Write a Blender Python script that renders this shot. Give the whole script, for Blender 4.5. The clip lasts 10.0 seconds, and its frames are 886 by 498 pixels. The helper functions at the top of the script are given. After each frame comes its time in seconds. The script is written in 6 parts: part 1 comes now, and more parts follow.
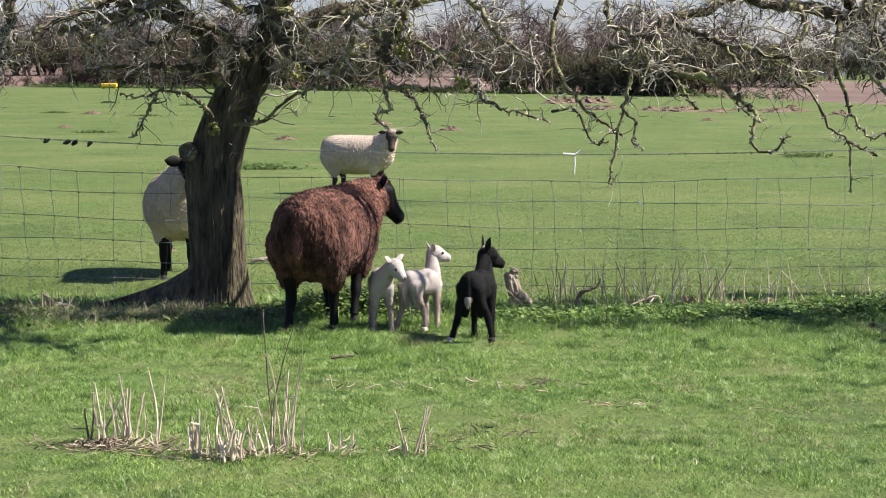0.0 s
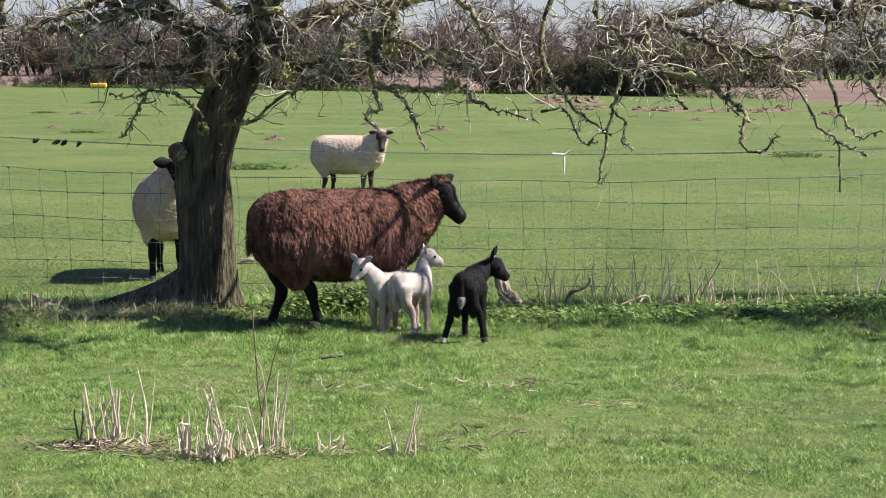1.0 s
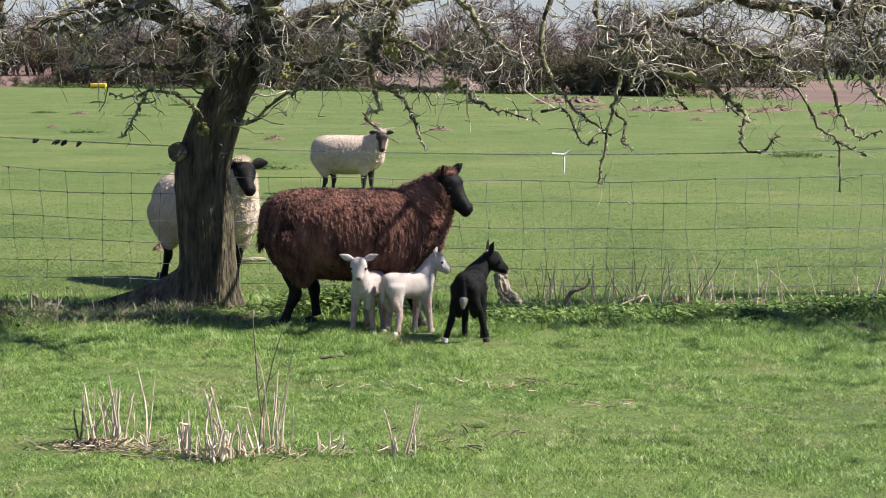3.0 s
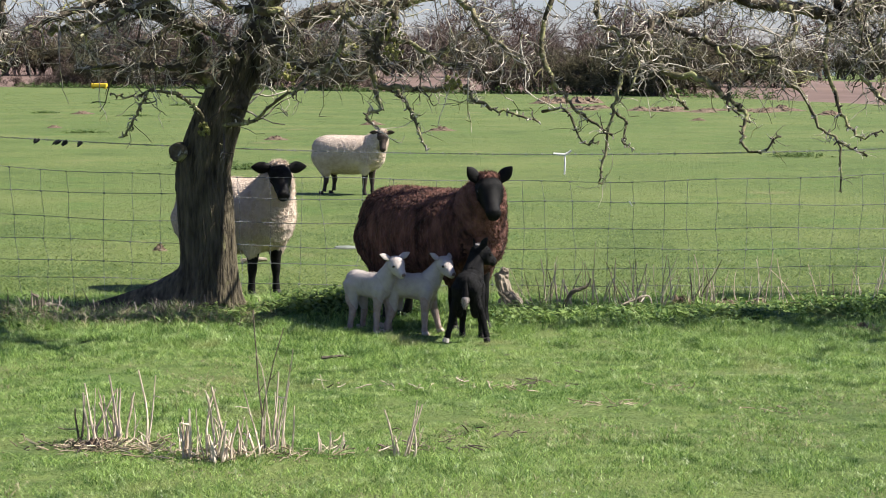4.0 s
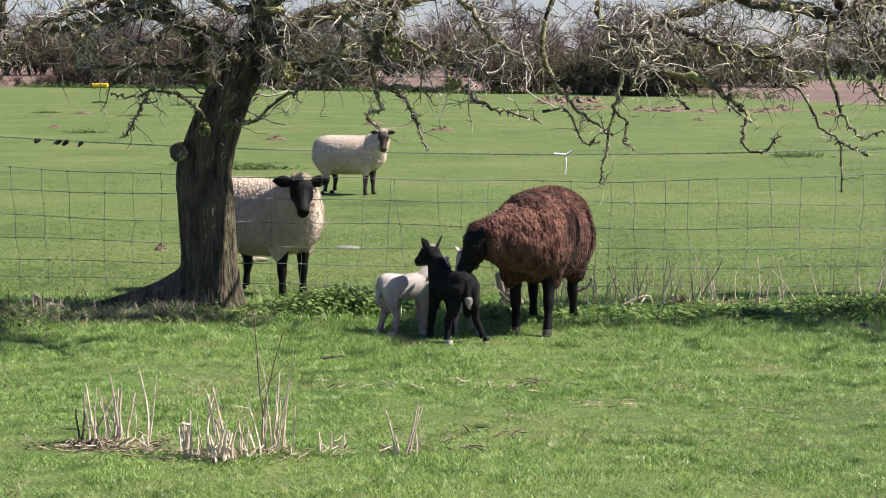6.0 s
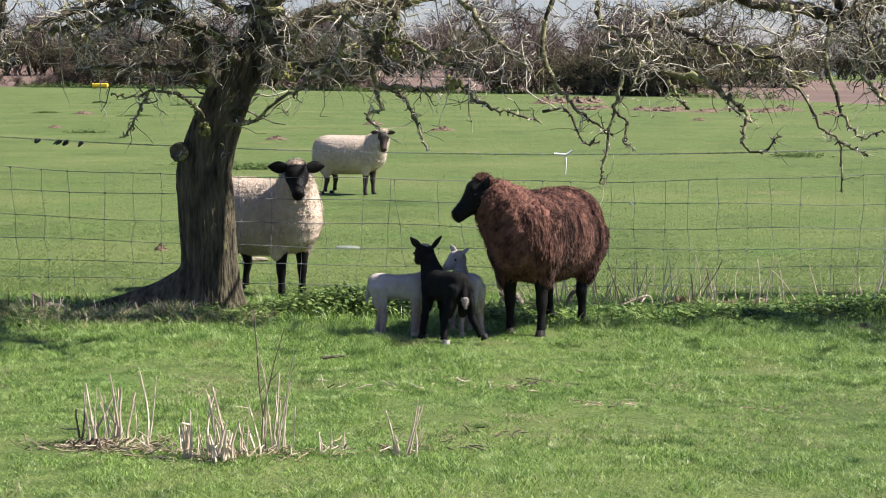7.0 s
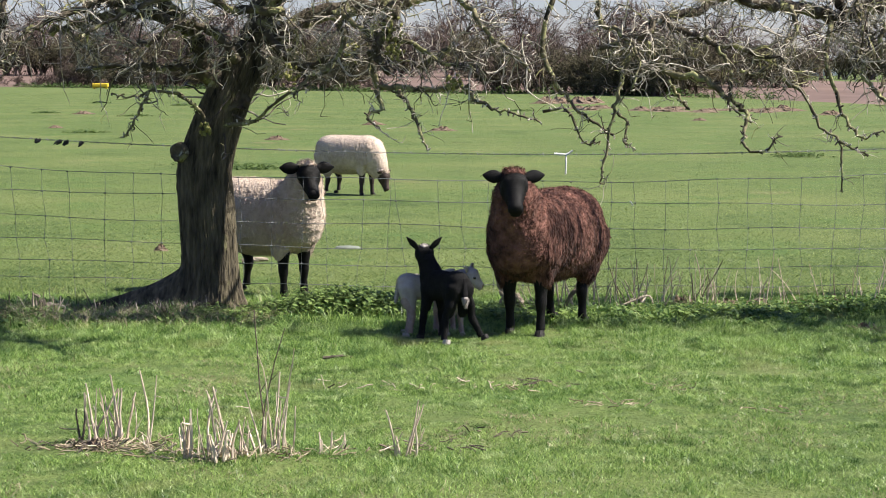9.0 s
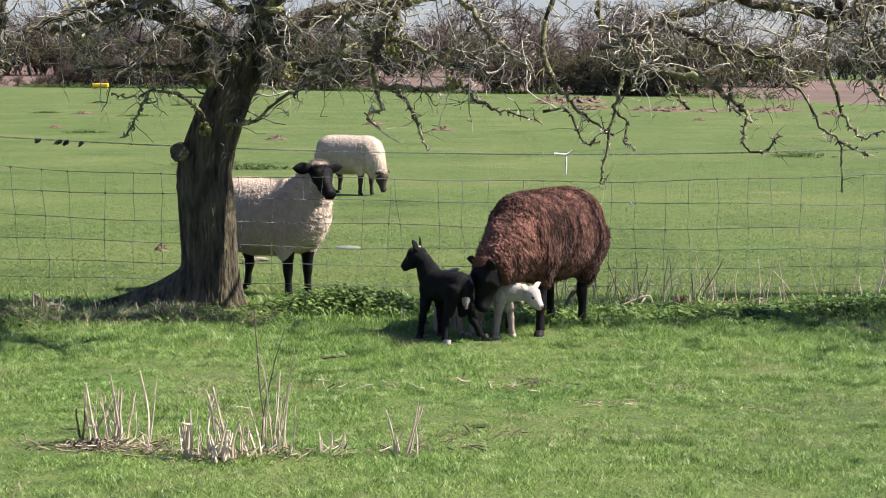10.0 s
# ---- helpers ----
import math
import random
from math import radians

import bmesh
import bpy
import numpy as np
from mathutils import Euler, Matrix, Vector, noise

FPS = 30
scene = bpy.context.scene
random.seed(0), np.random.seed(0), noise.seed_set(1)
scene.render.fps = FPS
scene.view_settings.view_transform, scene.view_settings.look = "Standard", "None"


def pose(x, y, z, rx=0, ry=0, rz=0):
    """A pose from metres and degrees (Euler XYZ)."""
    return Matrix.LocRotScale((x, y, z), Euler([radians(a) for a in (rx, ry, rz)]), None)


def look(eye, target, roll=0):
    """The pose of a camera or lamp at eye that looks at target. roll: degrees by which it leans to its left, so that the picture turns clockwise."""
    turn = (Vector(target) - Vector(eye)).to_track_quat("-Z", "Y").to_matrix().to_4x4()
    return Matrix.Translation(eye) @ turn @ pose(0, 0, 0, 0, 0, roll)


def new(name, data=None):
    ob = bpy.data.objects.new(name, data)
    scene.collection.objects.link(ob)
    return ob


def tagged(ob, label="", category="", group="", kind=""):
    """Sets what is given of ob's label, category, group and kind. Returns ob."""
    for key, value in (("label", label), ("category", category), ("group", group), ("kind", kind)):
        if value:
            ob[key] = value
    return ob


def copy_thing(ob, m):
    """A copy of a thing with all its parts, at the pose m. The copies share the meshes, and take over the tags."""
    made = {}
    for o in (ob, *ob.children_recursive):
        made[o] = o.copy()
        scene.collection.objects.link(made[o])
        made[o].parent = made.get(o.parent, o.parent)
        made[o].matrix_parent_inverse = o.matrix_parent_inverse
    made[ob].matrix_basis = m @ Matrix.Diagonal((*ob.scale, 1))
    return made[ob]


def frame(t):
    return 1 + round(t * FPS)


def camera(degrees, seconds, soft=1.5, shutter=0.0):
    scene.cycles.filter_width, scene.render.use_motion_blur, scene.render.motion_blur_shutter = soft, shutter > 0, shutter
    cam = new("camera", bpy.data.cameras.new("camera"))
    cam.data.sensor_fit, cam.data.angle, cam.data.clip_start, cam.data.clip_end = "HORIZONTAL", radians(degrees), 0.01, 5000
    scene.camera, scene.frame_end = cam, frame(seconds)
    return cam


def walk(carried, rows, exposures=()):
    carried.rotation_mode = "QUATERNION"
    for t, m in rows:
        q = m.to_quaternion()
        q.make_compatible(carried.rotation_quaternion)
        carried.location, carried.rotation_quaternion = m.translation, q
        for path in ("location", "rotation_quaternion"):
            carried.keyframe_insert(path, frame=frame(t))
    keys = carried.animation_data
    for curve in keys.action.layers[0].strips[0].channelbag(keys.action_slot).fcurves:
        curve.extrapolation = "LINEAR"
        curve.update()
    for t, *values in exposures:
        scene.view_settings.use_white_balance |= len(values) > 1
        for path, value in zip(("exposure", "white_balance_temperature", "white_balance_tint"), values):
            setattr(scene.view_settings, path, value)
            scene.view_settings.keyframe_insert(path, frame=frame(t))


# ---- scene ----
cam = camera(26.0, 10.0, soft=1.0)


def pan(left):
    """Level camera stand at eye height, tilted down 5.23 degrees and panned to the left by so many degrees."""
    return pose(0, 0, 1.47, 90 - 5.2325, 0, left)


walk(cam, [(0.0, pan(0.262)), (0.25, pan(0.130)), (0.5, pan(0.042)), (0.75, pan(-0.012)), (1.0, pan(-0.047)), (1.5, pan(-0.074)),
           (2.0, pan(-0.074)), (2.5, pan(-0.064)), (4.0, pan(-0.026)), (5.0, pan(-0.008)), (7.0, pan(0.0)), (8.5, pan(0.006)),
           (10.0, pan(0.010))])

# ---- light ----
SUN = Vector((0.69, -0.03, 0.72)).normalized()
scene.view_settings.exposure = 1.19
world = bpy.data.worlds.new("sky")
scene.world = world
world.use_nodes = True
sky = world.node_tree.nodes.new("ShaderNodeTexSky")
sky.sky_type, sky.sun_disc = "NISHITA", False
sky.sun_elevation, sky.sun_rotation = math.asin(SUN.z), math.atan2(SUN.x, SUN.y)
sky.air_density, sky.dust_density, sky.ozone_density = 1.0, 0.5, 2.5
back = world.node_tree.nodes["Background"]
back.inputs["Strength"].default_value = 0.047
haze = world.node_tree.nodes.new("ShaderNodeMix")
haze.data_type, haze.blend_type = "RGBA", "MULTIPLY"
haze.inputs[0].default_value, haze.inputs[7].default_value = 1.0, (1.02, 1.0, 1.28, 1)
world.node_tree.links.new(sky.outputs[0], haze.inputs[6])
world.node_tree.links.new(haze.outputs[2], back.inputs["Color"])
sun = new("sun", bpy.data.lights.new("sun", "SUN"))
sun.data.energy, sun.data.angle, sun.data.color = 5.0, radians(0.6), (1.0, 0.945, 0.85)
sun.matrix_world = look(SUN * 30, (0, 0, 0))


# ---- materials ----
def material(name, dark, light, scale=20.0, rough=0.9, bump=0.3, bump_scale=None, island=0.0, spec=0.3, stretch=(1, 1, 1), through_light=0.0,
             coarse=None, metal=0.0, sheen=0.0, patches=()):
    """Two tones mixed by noise at two sizes, with relief; island: how much single pieces differ in brightness.
    patches: rows of (colour, noise scale, threshold, softness) of growths, stains or worn spots laid over the two tones."""
    m = bpy.data.materials.new(name)
    m.use_nodes = True
    nodes, links = m.node_tree.nodes, m.node_tree.links
    shade = nodes["Principled BSDF"]
    shade.inputs["Roughness"].default_value = rough
    shade.inputs["Specular IOR Level"].default_value = spec
    shade.inputs["Metallic"].default_value = metal
    shade.inputs["Sheen Weight"].default_value = sheen
    where = nodes.new("ShaderNodeTexCoord")
    mapping = nodes.new("ShaderNodeMapping")
    mapping.inputs["Scale"].default_value = stretch
    links.new(where.outputs["Object"], mapping.inputs["Vector"])
    fine, big = nodes.new("ShaderNodeTexNoise"), nodes.new("ShaderNodeTexNoise")
    fine.inputs["Scale"].default_value, fine.inputs["Detail"].default_value = scale, 6
    big.inputs["Scale"].default_value, big.inputs["Detail"].default_value = coarse or scale / 7, 3
    for n in (fine, big):
        links.new(mapping.outputs[0], n.inputs["Vector"])
    add = nodes.new("ShaderNodeMath")
    add.operation = "ADD"
    links.new(fine.outputs["Fac"], add.inputs[0])
    links.new(big.outputs["Fac"], add.inputs[1])
    last = add.outputs[0]
    if island:
        geo = nodes.new("ShaderNodeNewGeometry")
        vary = nodes.new("ShaderNodeMath")
        vary.operation, vary.inputs[1].default_value = "MULTIPLY_ADD", island
        links.new(geo.outputs["Random Per Island"], vary.inputs[0])
        shift = nodes.new("ShaderNodeMath")
        shift.operation, shift.inputs[1].default_value = "SUBTRACT", island / 2
        links.new(last, shift.inputs[0])
        links.new(shift.outputs[0], vary.inputs[2])
        last = vary.outputs[0]
    ramp = nodes.new("ShaderNodeMapRange")
    ramp.inputs["From Min"].default_value, ramp.inputs["From Max"].default_value = 0.7, 1.3
    links.new(last, ramp.inputs["Value"])
    mix = nodes.new("ShaderNodeMix")
    mix.data_type = "RGBA"
    mix.inputs[6].default_value, mix.inputs[7].default_value = (*dark, 1), (*light, 1)
    links.new(ramp.outputs[0], mix.inputs[0])
    tone = mix.outputs[2]
    for colour, size, level, soft_edge in patches:
        spot, mask, over = nodes.new("ShaderNodeTexNoise"), nodes.new("ShaderNodeMapRange"), nodes.new("ShaderNodeMix")
        spot.inputs["Scale"].default_value, spot.inputs["Detail"].default_value = size, 5
        links.new(where.outputs["Object"], spot.inputs["Vector"])
        mask.inputs["From Min"].default_value, mask.inputs["From Max"].default_value = level - soft_edge, level + soft_edge
        links.new(spot.outputs["Fac"], mask.inputs["Value"])
        over.data_type = "RGBA"
        over.inputs[7].default_value = (*colour, 1)
        links.new(mask.outputs[0], over.inputs[0])
        links.new(tone, over.inputs[6])
        links.new(over.outputs[2], shade.inputs["Base Color"])
        tone = over.outputs[2]
    links.new(tone, shade.inputs["Base Color"])
    if bump:
        relief = nodes.new("ShaderNodeBump")
        relief.inputs["Strength"].default_value, relief.inputs["Distance"].default_value = bump, 0.02
        tex = nodes.new("ShaderNodeTexNoise")
        tex.inputs["Scale"].default_value, tex.inputs["Detail"].default_value = bump_scale or scale * 2, 5
        links.new(mapping.outputs[0], tex.inputs["Vector"])
        links.new(tex.outputs["Fac"], relief.inputs["Height"])
        links.new(relief.outputs[0], shade.inputs["Normal"])
    if through_light:
        thin, both = nodes.new("ShaderNodeBsdfTranslucent"), nodes.new("ShaderNodeMixShader")
        both.inputs[0].default_value = through_light
        links.new(tone, thin.inputs["Color"])
        links.new(shade.outputs[0], both.inputs[1])
        links.new(thin.outputs[0], both.inputs[2])
        links.new(both.outputs[0], nodes["Material Output"].inputs["Surface"])
    return m


MAT = dict(
    turf=material("turf", (0.040, 0.072, 0.013), (0.132, 0.170, 0.045), 7.0, bump=1.0, bump_scale=40, coarse=0.9,
                  patches=(((0.132, 0.156, 0.046), 0.25, 0.58, 0.14), ((0.058, 0.108, 0.020), 0.9, 0.62, 0.10), ((0.19, 0.165, 0.080), 0.6, 0.70, 0.06))),
    plough=material("ploughed soil", (0.105, 0.068, 0.054), (0.190, 0.126, 0.100), 0.6, coarse=0.06),
    blade=material("grass blades", (0.060, 0.142, 0.019), (0.335, 0.468, 0.125), 8.0, rough=0.40, bump=0, island=1.4, spec=0.5, through_light=0.3,
                   coarse=1.4, patches=(((0.040, 0.100, 0.012), 5.5, 0.60, 0.06), ((0.40, 0.50, 0.20), 9.0, 0.62, 0.05), ((0.35, 0.34, 0.15), 1.5, 0.67, 0.07))),
    pasture=material("pasture grass blades", (0.050, 0.098, 0.016), (0.285, 0.345, 0.115), 3.0, rough=0.42, bump=0, island=1.5, spec=0.5, through_light=0.4,
                     coarse=0.25),
    far_pasture=material("far pasture grass", (0.050, 0.088, 0.017), (0.225, 0.262, 0.085), 2.0, rough=0.6, bump=0, island=1.6, spec=0.3, through_light=0.5, coarse=0.2),
    straw=material("dead grass", (0.19, 0.15, 0.095), (0.38, 0.32, 0.22), 5, bump=0, island=0.8),
    weed=material("weed leaves", (0.055, 0.115, 0.026), (0.245, 0.335, 0.10), 4, rough=0.55, bump=0, island=0.9, through_light=0.3),
    dark_weed=material("rough dark weeds", (0.030, 0.062, 0.014), (0.125, 0.185, 0.052), 4, rough=0.6, bump=0, island=0.9, through_light=0.3),
    bark=material("fissured bark", (0.010, 0.008, 0.006), (0.165, 0.138, 0.090), 40, bump=1.0, bump_scale=90, stretch=(1, 1, 0.18), coarse=12,
                  patches=(((0.15, 0.145, 0.065), 7.0, 0.68, 0.06),)),
    limb=material("limb bark with lichen", (0.020, 0.015, 0.011), (0.125, 0.102, 0.070), 16, bump=1.0, coarse=4,
                  patches=(((0.25, 0.245, 0.11), 9.0, 0.60, 0.05), ((0.33, 0.32, 0.27), 14.0, 0.68, 0.04))),
    twig=material("grey twigs with lichen", (0.070, 0.056, 0.045), (0.54, 0.485, 0.41), 9, bump=0, island=1.1, coarse=2,
                  patches=(((0.30, 0.29, 0.12), 6.0, 0.62, 0.05),)),
    mossy_twig=material("dark twigs with green lichen", (0.035, 0.028, 0.02), (0.20, 0.175, 0.10), 16, bump=0.6, coarse=4,
                        patches=(((0.30, 0.30, 0.14), 18.0, 0.58, 0.06),)),
    lichen=material("yellow lichen", (0.15, 0.15, 0.045), (0.27, 0.26, 0.09), 60),
    far_twig=material("far bare twigs", (0.05, 0.034, 0.029), (0.15, 0.108, 0.09), 0.8, bump=0, island=0.8, coarse=0.15),
    far_bush=material("far brush", (0.042, 0.038, 0.022), (0.125, 0.108, 0.06), 0.8, bump=0, island=0.8, coarse=0.15),
    wire=material("weathered galvanised wire", (0.10, 0.105, 0.11), (0.27, 0.28, 0.285), 30, rough=0.6, bump=0, metal=0.3),
    white_plastic=material("white plastic strip", (0.7, 0.7, 0.68), (0.82, 0.82, 0.8), 40, rough=0.5, bump=0),
    dark_rag=material("dark wool snag", (0.02, 0.02, 0.022), (0.06, 0.06, 0.06), 60),
    stem=material("dry pale stems", (0.32, 0.25, 0.185), (0.66, 0.55, 0.44), 30, island=0.6, bump=0.4, stretch=(1, 1, 0.2)),
    dark_stem=material("dark dry stems", (0.07, 0.055, 0.045), (0.2, 0.16, 0.12), 30, island=0.6, bump=0.4),
    grey_wood=material("weathered grey wood", (0.18, 0.14, 0.105), (0.42, 0.35, 0.27), 30, bump=0.9, stretch=(0.25, 1, 0.25), coarse=5),
    soil=material("crumbly soil", (0.10, 0.068, 0.046), (0.20, 0.145, 0.102), 30, bump=1, coarse=6),
    brown_wool=material("brown fleece", (0.028, 0.0125, 0.0102), (0.222, 0.105, 0.080), 26, rough=0.95, bump=0.9, bump_scale=70, island=0.4, coarse=7, stretch=(1, 1, 0.4), sheen=0.05, spec=0.1),
    cream_wool=material("cream fleece", (0.43, 0.33, 0.26), (0.66, 0.54, 0.445), 22, rough=0.95, bump=0.6, bump_scale=90, island=0.2, coarse=3, sheen=0.1, spec=0.1),
    black_hair=material("short black hair", (0.003, 0.0028, 0.003), (0.010, 0.009, 0.009), 70, rough=0.6, bump=0.3, spec=0.14),
    dark_hair=material("dark brown hair", (0.02, 0.014, 0.012), (0.075, 0.05, 0.042), 60, rough=0.7, bump=0.3),
    black_wool=material("black lamb wool", (0.004, 0.004, 0.0045), (0.014, 0.013, 0.014), 120, rough=0.85, bump=0.6, island=0.5, spec=0.2),
    pale_wool=material("white lamb wool", (0.36, 0.31, 0.29), (0.48, 0.425, 0.40), 30, rough=0.95, bump=0.25, bump_scale=150, coarse=9, sheen=0.05),
    pink_skin=material("pinkish dark skin", (0.10, 0.06, 0.055), (0.24, 0.15, 0.13), 40),
    pink_leg=material("thin pinkish leg wool", (0.27, 0.19, 0.165), (0.46, 0.36, 0.32), 40),
    hoof=material("horn", (0.008, 0.007, 0.006), (0.03, 0.025, 0.022), 60, rough=0.7),
    pale_hoof=material("pale horn", (0.35, 0.28, 0.22), (0.55, 0.48, 0.40), 60, rough=0.5),
    eye=material("dark eye", (0.006, 0.005, 0.004), (0.02, 0.013, 0.008), 60, rough=0.12, bump=0, spec=0.5),
    stone=material("grey stone", (0.13, 0.145, 0.115), (0.21, 0.225, 0.19), 25, rough=0.8),
    yellow=material("yellow painted plastic", (0.55, 0.37, 0.02), (0.68, 0.48, 0.05), 3, rough=0.5),
    shed_wall=material("white sheeting", (0.68, 0.69, 0.70), (0.8, 0.8, 0.8), 1.0, rough=0.5),
    shed_roof=material("grey roof sheets", (0.35, 0.37, 0.40), (0.5, 0.52, 0.55), 1.0),
)


# ---- mesh helpers ----
def mesh_of(name, verts, faces, mat, smooth=False, slots=None):
    me = bpy.data.meshes.new(name)
    if isinstance(faces, np.ndarray):
        n, k = faces.shape
        me.vertices.add(len(verts))
        me.vertices.foreach_set("co", np.asarray(verts, np.float32).ravel())
        me.loops.add(n * k)
        me.loops.foreach_set("vertex_index", faces.astype(np.int32).ravel())
        me.polygons.add(n)
        me.polygons.foreach_set("loop_start", np.arange(0, n * k, k, dtype=np.int32))
        me.update(calc_edges=True)
    else:
        me.from_pydata([tuple(v) for v in verts], [], faces)
    for m in (mat if isinstance(mat, (list, tuple)) else [mat]):
        me.materials.append(m)
    if slots is not None:
        me.polygons.foreach_set("material_index", np.asarray(slots, np.int32))
    if smooth:
        me.polygons.foreach_set("use_smooth", np.ones(len(me.polygons), bool))
    return me


def part(name, verts, faces, mat, parent=None, label="", smooth=False, at=None, slots=None):
    """ONE mesh object, under a thing or a part."""
    ob = new(name, mesh_of(name, verts, faces, mat, smooth, slots))
    ob.parent = parent
    if at is not None:
        ob.matrix_basis = at
    return tagged(ob, label)


def thing(name, at, label, category, group="", kind=""):
    ob = new(name)
    ob.empty_display_size = 0.1
    ob.matrix_basis = at
    return tagged(ob, label, category, group, kind)


class Pile:
    """Collects pieces into one mesh."""

    def __init__(self):
        self.v, self.f, self.n = [], [], 0

    def add(self, verts, faces):
        self.v.append(np.asarray(verts, float))
        self.f += [tuple(i + self.n for i in f) for f in faces]
        self.n += len(verts)

    def verts(self):
        return np.concatenate(self.v)


def spline(points, steps):
    """A smooth line through the points (rows of any length)."""
    p = np.asarray(points, float)
    p = np.vstack([2 * p[0] - p[1], p, 2 * p[-1] - p[-2]])
    out = []
    for i in range(1, len(p) - 2):
        a, b, c, d = p[i - 1:i + 3]
        for s in range(steps):
            t = s / steps
            out.append(0.5 * (2 * b + (c - a) * t + (2 * a - 5 * b + 4 * c - d) * t * t + (3 * b - a - 3 * c + d) * t ** 3))
    out.append(p[-2])
    return np.array(out)


def tube(line, radii, sides=6, lumps=0.0, rng=None):
    """Verts and faces of a tapering tube along a line."""
    line = np.asarray(line, float)
    n = len(line)
    radii = np.interp(np.linspace(0, 1, n), np.linspace(0, 1, len(radii)), radii)
    way = np.gradient(line, axis=0)
    way /= np.linalg.norm(way, axis=1)[:, None] + 1e-9
    ref = np.where(np.abs(way[:, 2:3]) > 0.9, np.array([[1.0, 0, 0]]), np.array([[0, 0, 1.0]]))
    a = np.cross(way, ref)
    a /= np.linalg.norm(a, axis=1)[:, None]
    for i in range(1, n):
        side = a[i - 1] - way[i] * np.dot(a[i - 1], way[i])
        a[i] = side / (np.linalg.norm(side) + 1e-9)
    b = np.cross(way, a)
    ang = np.linspace(0, 2 * np.pi, sides, endpoint=False)
    rr = np.repeat(radii[:, None], sides, 1)
    if lumps:
        rr = rr * (1 + lumps * rng.standard_normal(rr.shape))
    v = line[:, None] + rr[..., None] * (np.cos(ang)[None, :, None] * a[:, None] + np.sin(ang)[None, :, None] * b[:, None])
    faces = []
    for i in range(n - 1):
        for j in range(sides):
            k = (j + 1) % sides
            faces.append((i * sides + j, i * sides + k, (i + 1) * sides + k, (i + 1) * sides + j))
    faces += [tuple(range(sides - 1, -1, -1)), tuple(range((n - 1) * sides, n * sides))]
    return v.reshape(-1, 3), faces


def loft(stations, sides=20, steps=4, square=2.2):
    """A closed body along x from stations (x, y, z, half width, half height). Returns the grid of points, and its faces."""
    s = spline(stations, steps)
    s[:, 3:] = np.maximum(s[:, 3:], 0.0015)
    ang = np.linspace(0, 2 * np.pi, sides, endpoint=False)
    c, d = np.cos(ang), np.sin(ang)
    c, d = np.sign(c) * np.abs(c) ** (2 / square), np.sign(d) * np.abs(d) ** (2 / square)
    grid = np.zeros((len(s), sides, 3))
    grid[..., 0] = s[:, None, 0]
    grid[..., 1] = s[:, None, 1] + s[:, None, 3] * c
    grid[..., 2] = s[:, None, 2] + s[:, None, 4] * d
    faces, n = [], len(s)
    for i in range(n - 1):
        for j in range(sides):
            k = (j + 1) % sides
            faces.append((i * sides + j, i * sides + k, (i + 1) * sides + k, (i + 1) * sides + j))
    faces += [tuple(range(sides - 1, -1, -1)), tuple(range((n - 1) * sides, n * sides))]
    return grid, faces


def turned(grid, m):
    """A grid of points moved by the pose m."""
    r, o = np.array(m.to_3x3()), np.array(m.translation)
    return grid @ r.T + o


def woolly(grid, depth, cell, rng, stretch=2.2):
    """The grid pushed out into rounded locks with creases between them, longer downwards than across."""
    along, around = np.gradient(grid, axis=0), np.roll(grid, -1, axis=1) - np.roll(grid, 1, axis=1)
    nor = np.cross(along, around)
    nor /= np.linalg.norm(nor, axis=2)[..., None] + 1e-9
    if np.sum(nor * (grid - grid.mean(axis=1, keepdims=True))) < 0:
        nor = -nor
    lift = np.zeros(grid.shape[:2])
    off = Vector(rng.random(3) * 20)
    for i in range(grid.shape[0]):
        for j in range(grid.shape[1]):
            x, y, z = grid[i, j]
            w = 0.35 * cell * noise.noise((x / cell * 0.5, y / cell * 0.5, z / cell * 0.5))
            q = Vector(((x + w) / cell, (y - w) / cell, (z + w) / cell / stretch)) + off
            near = noise.voronoi(q)[0]
            fine = noise.voronoi(q * 2.3)[0]
            lift[i, j] = min(1.0, (near[1] - near[0]) * 2.4) + 0.45 * min(1.0, (fine[1] - fine[0]) * 2.2) + 0.9 * noise.noise(q * 0.3)
    fade = np.minimum(1.0, np.minimum(np.arange(len(grid)), np.arange(len(grid))[::-1]) / (len(grid) * 0.04 + 1))
    return grid + nor * (lift * depth * fade[:, None])[..., None]


def fused(pieces, voxel, rounds):
    """Closed pieces melted into one skin: points, four-sided faces, and normals. rounds: how far the joins are smoothed."""
    pile = Pile()
    for v, f in pieces:
        pile.add(v, f)
    ob = new("melt", mesh_of("melt", pile.verts(), pile.f, MAT["hoof"]))
    mod = ob.modifiers.new("melt", "REMESH")
    mod.mode, mod.voxel_size = "VOXEL", voxel
    me = ob.evaluated_get(bpy.context.evaluated_depsgraph_get()).data
    v = np.zeros(len(me.vertices) * 3)
    me.vertices.foreach_get("co", v)
    v = v.reshape(-1, 3)
    quads = np.array([tuple(p.vertices) for p in me.polygons if len(p.vertices) == 4])
    bpy.data.objects.remove(ob)
    e = np.vstack([quads[:, (0, 1)], quads[:, (1, 2)], quads[:, (2, 3)], quads[:, (3, 0)]])
    count = np.maximum(np.bincount(e[:, 0], minlength=len(v)), 1)[:, None]
    for _ in range(rounds):
        v = v + 0.6 * (np.stack([np.bincount(e[:, 0], weights=v[e[:, 1], k], minlength=len(v)) for k in range(3)], 1) / count - v)
    return v, quads, normals(v, quads)


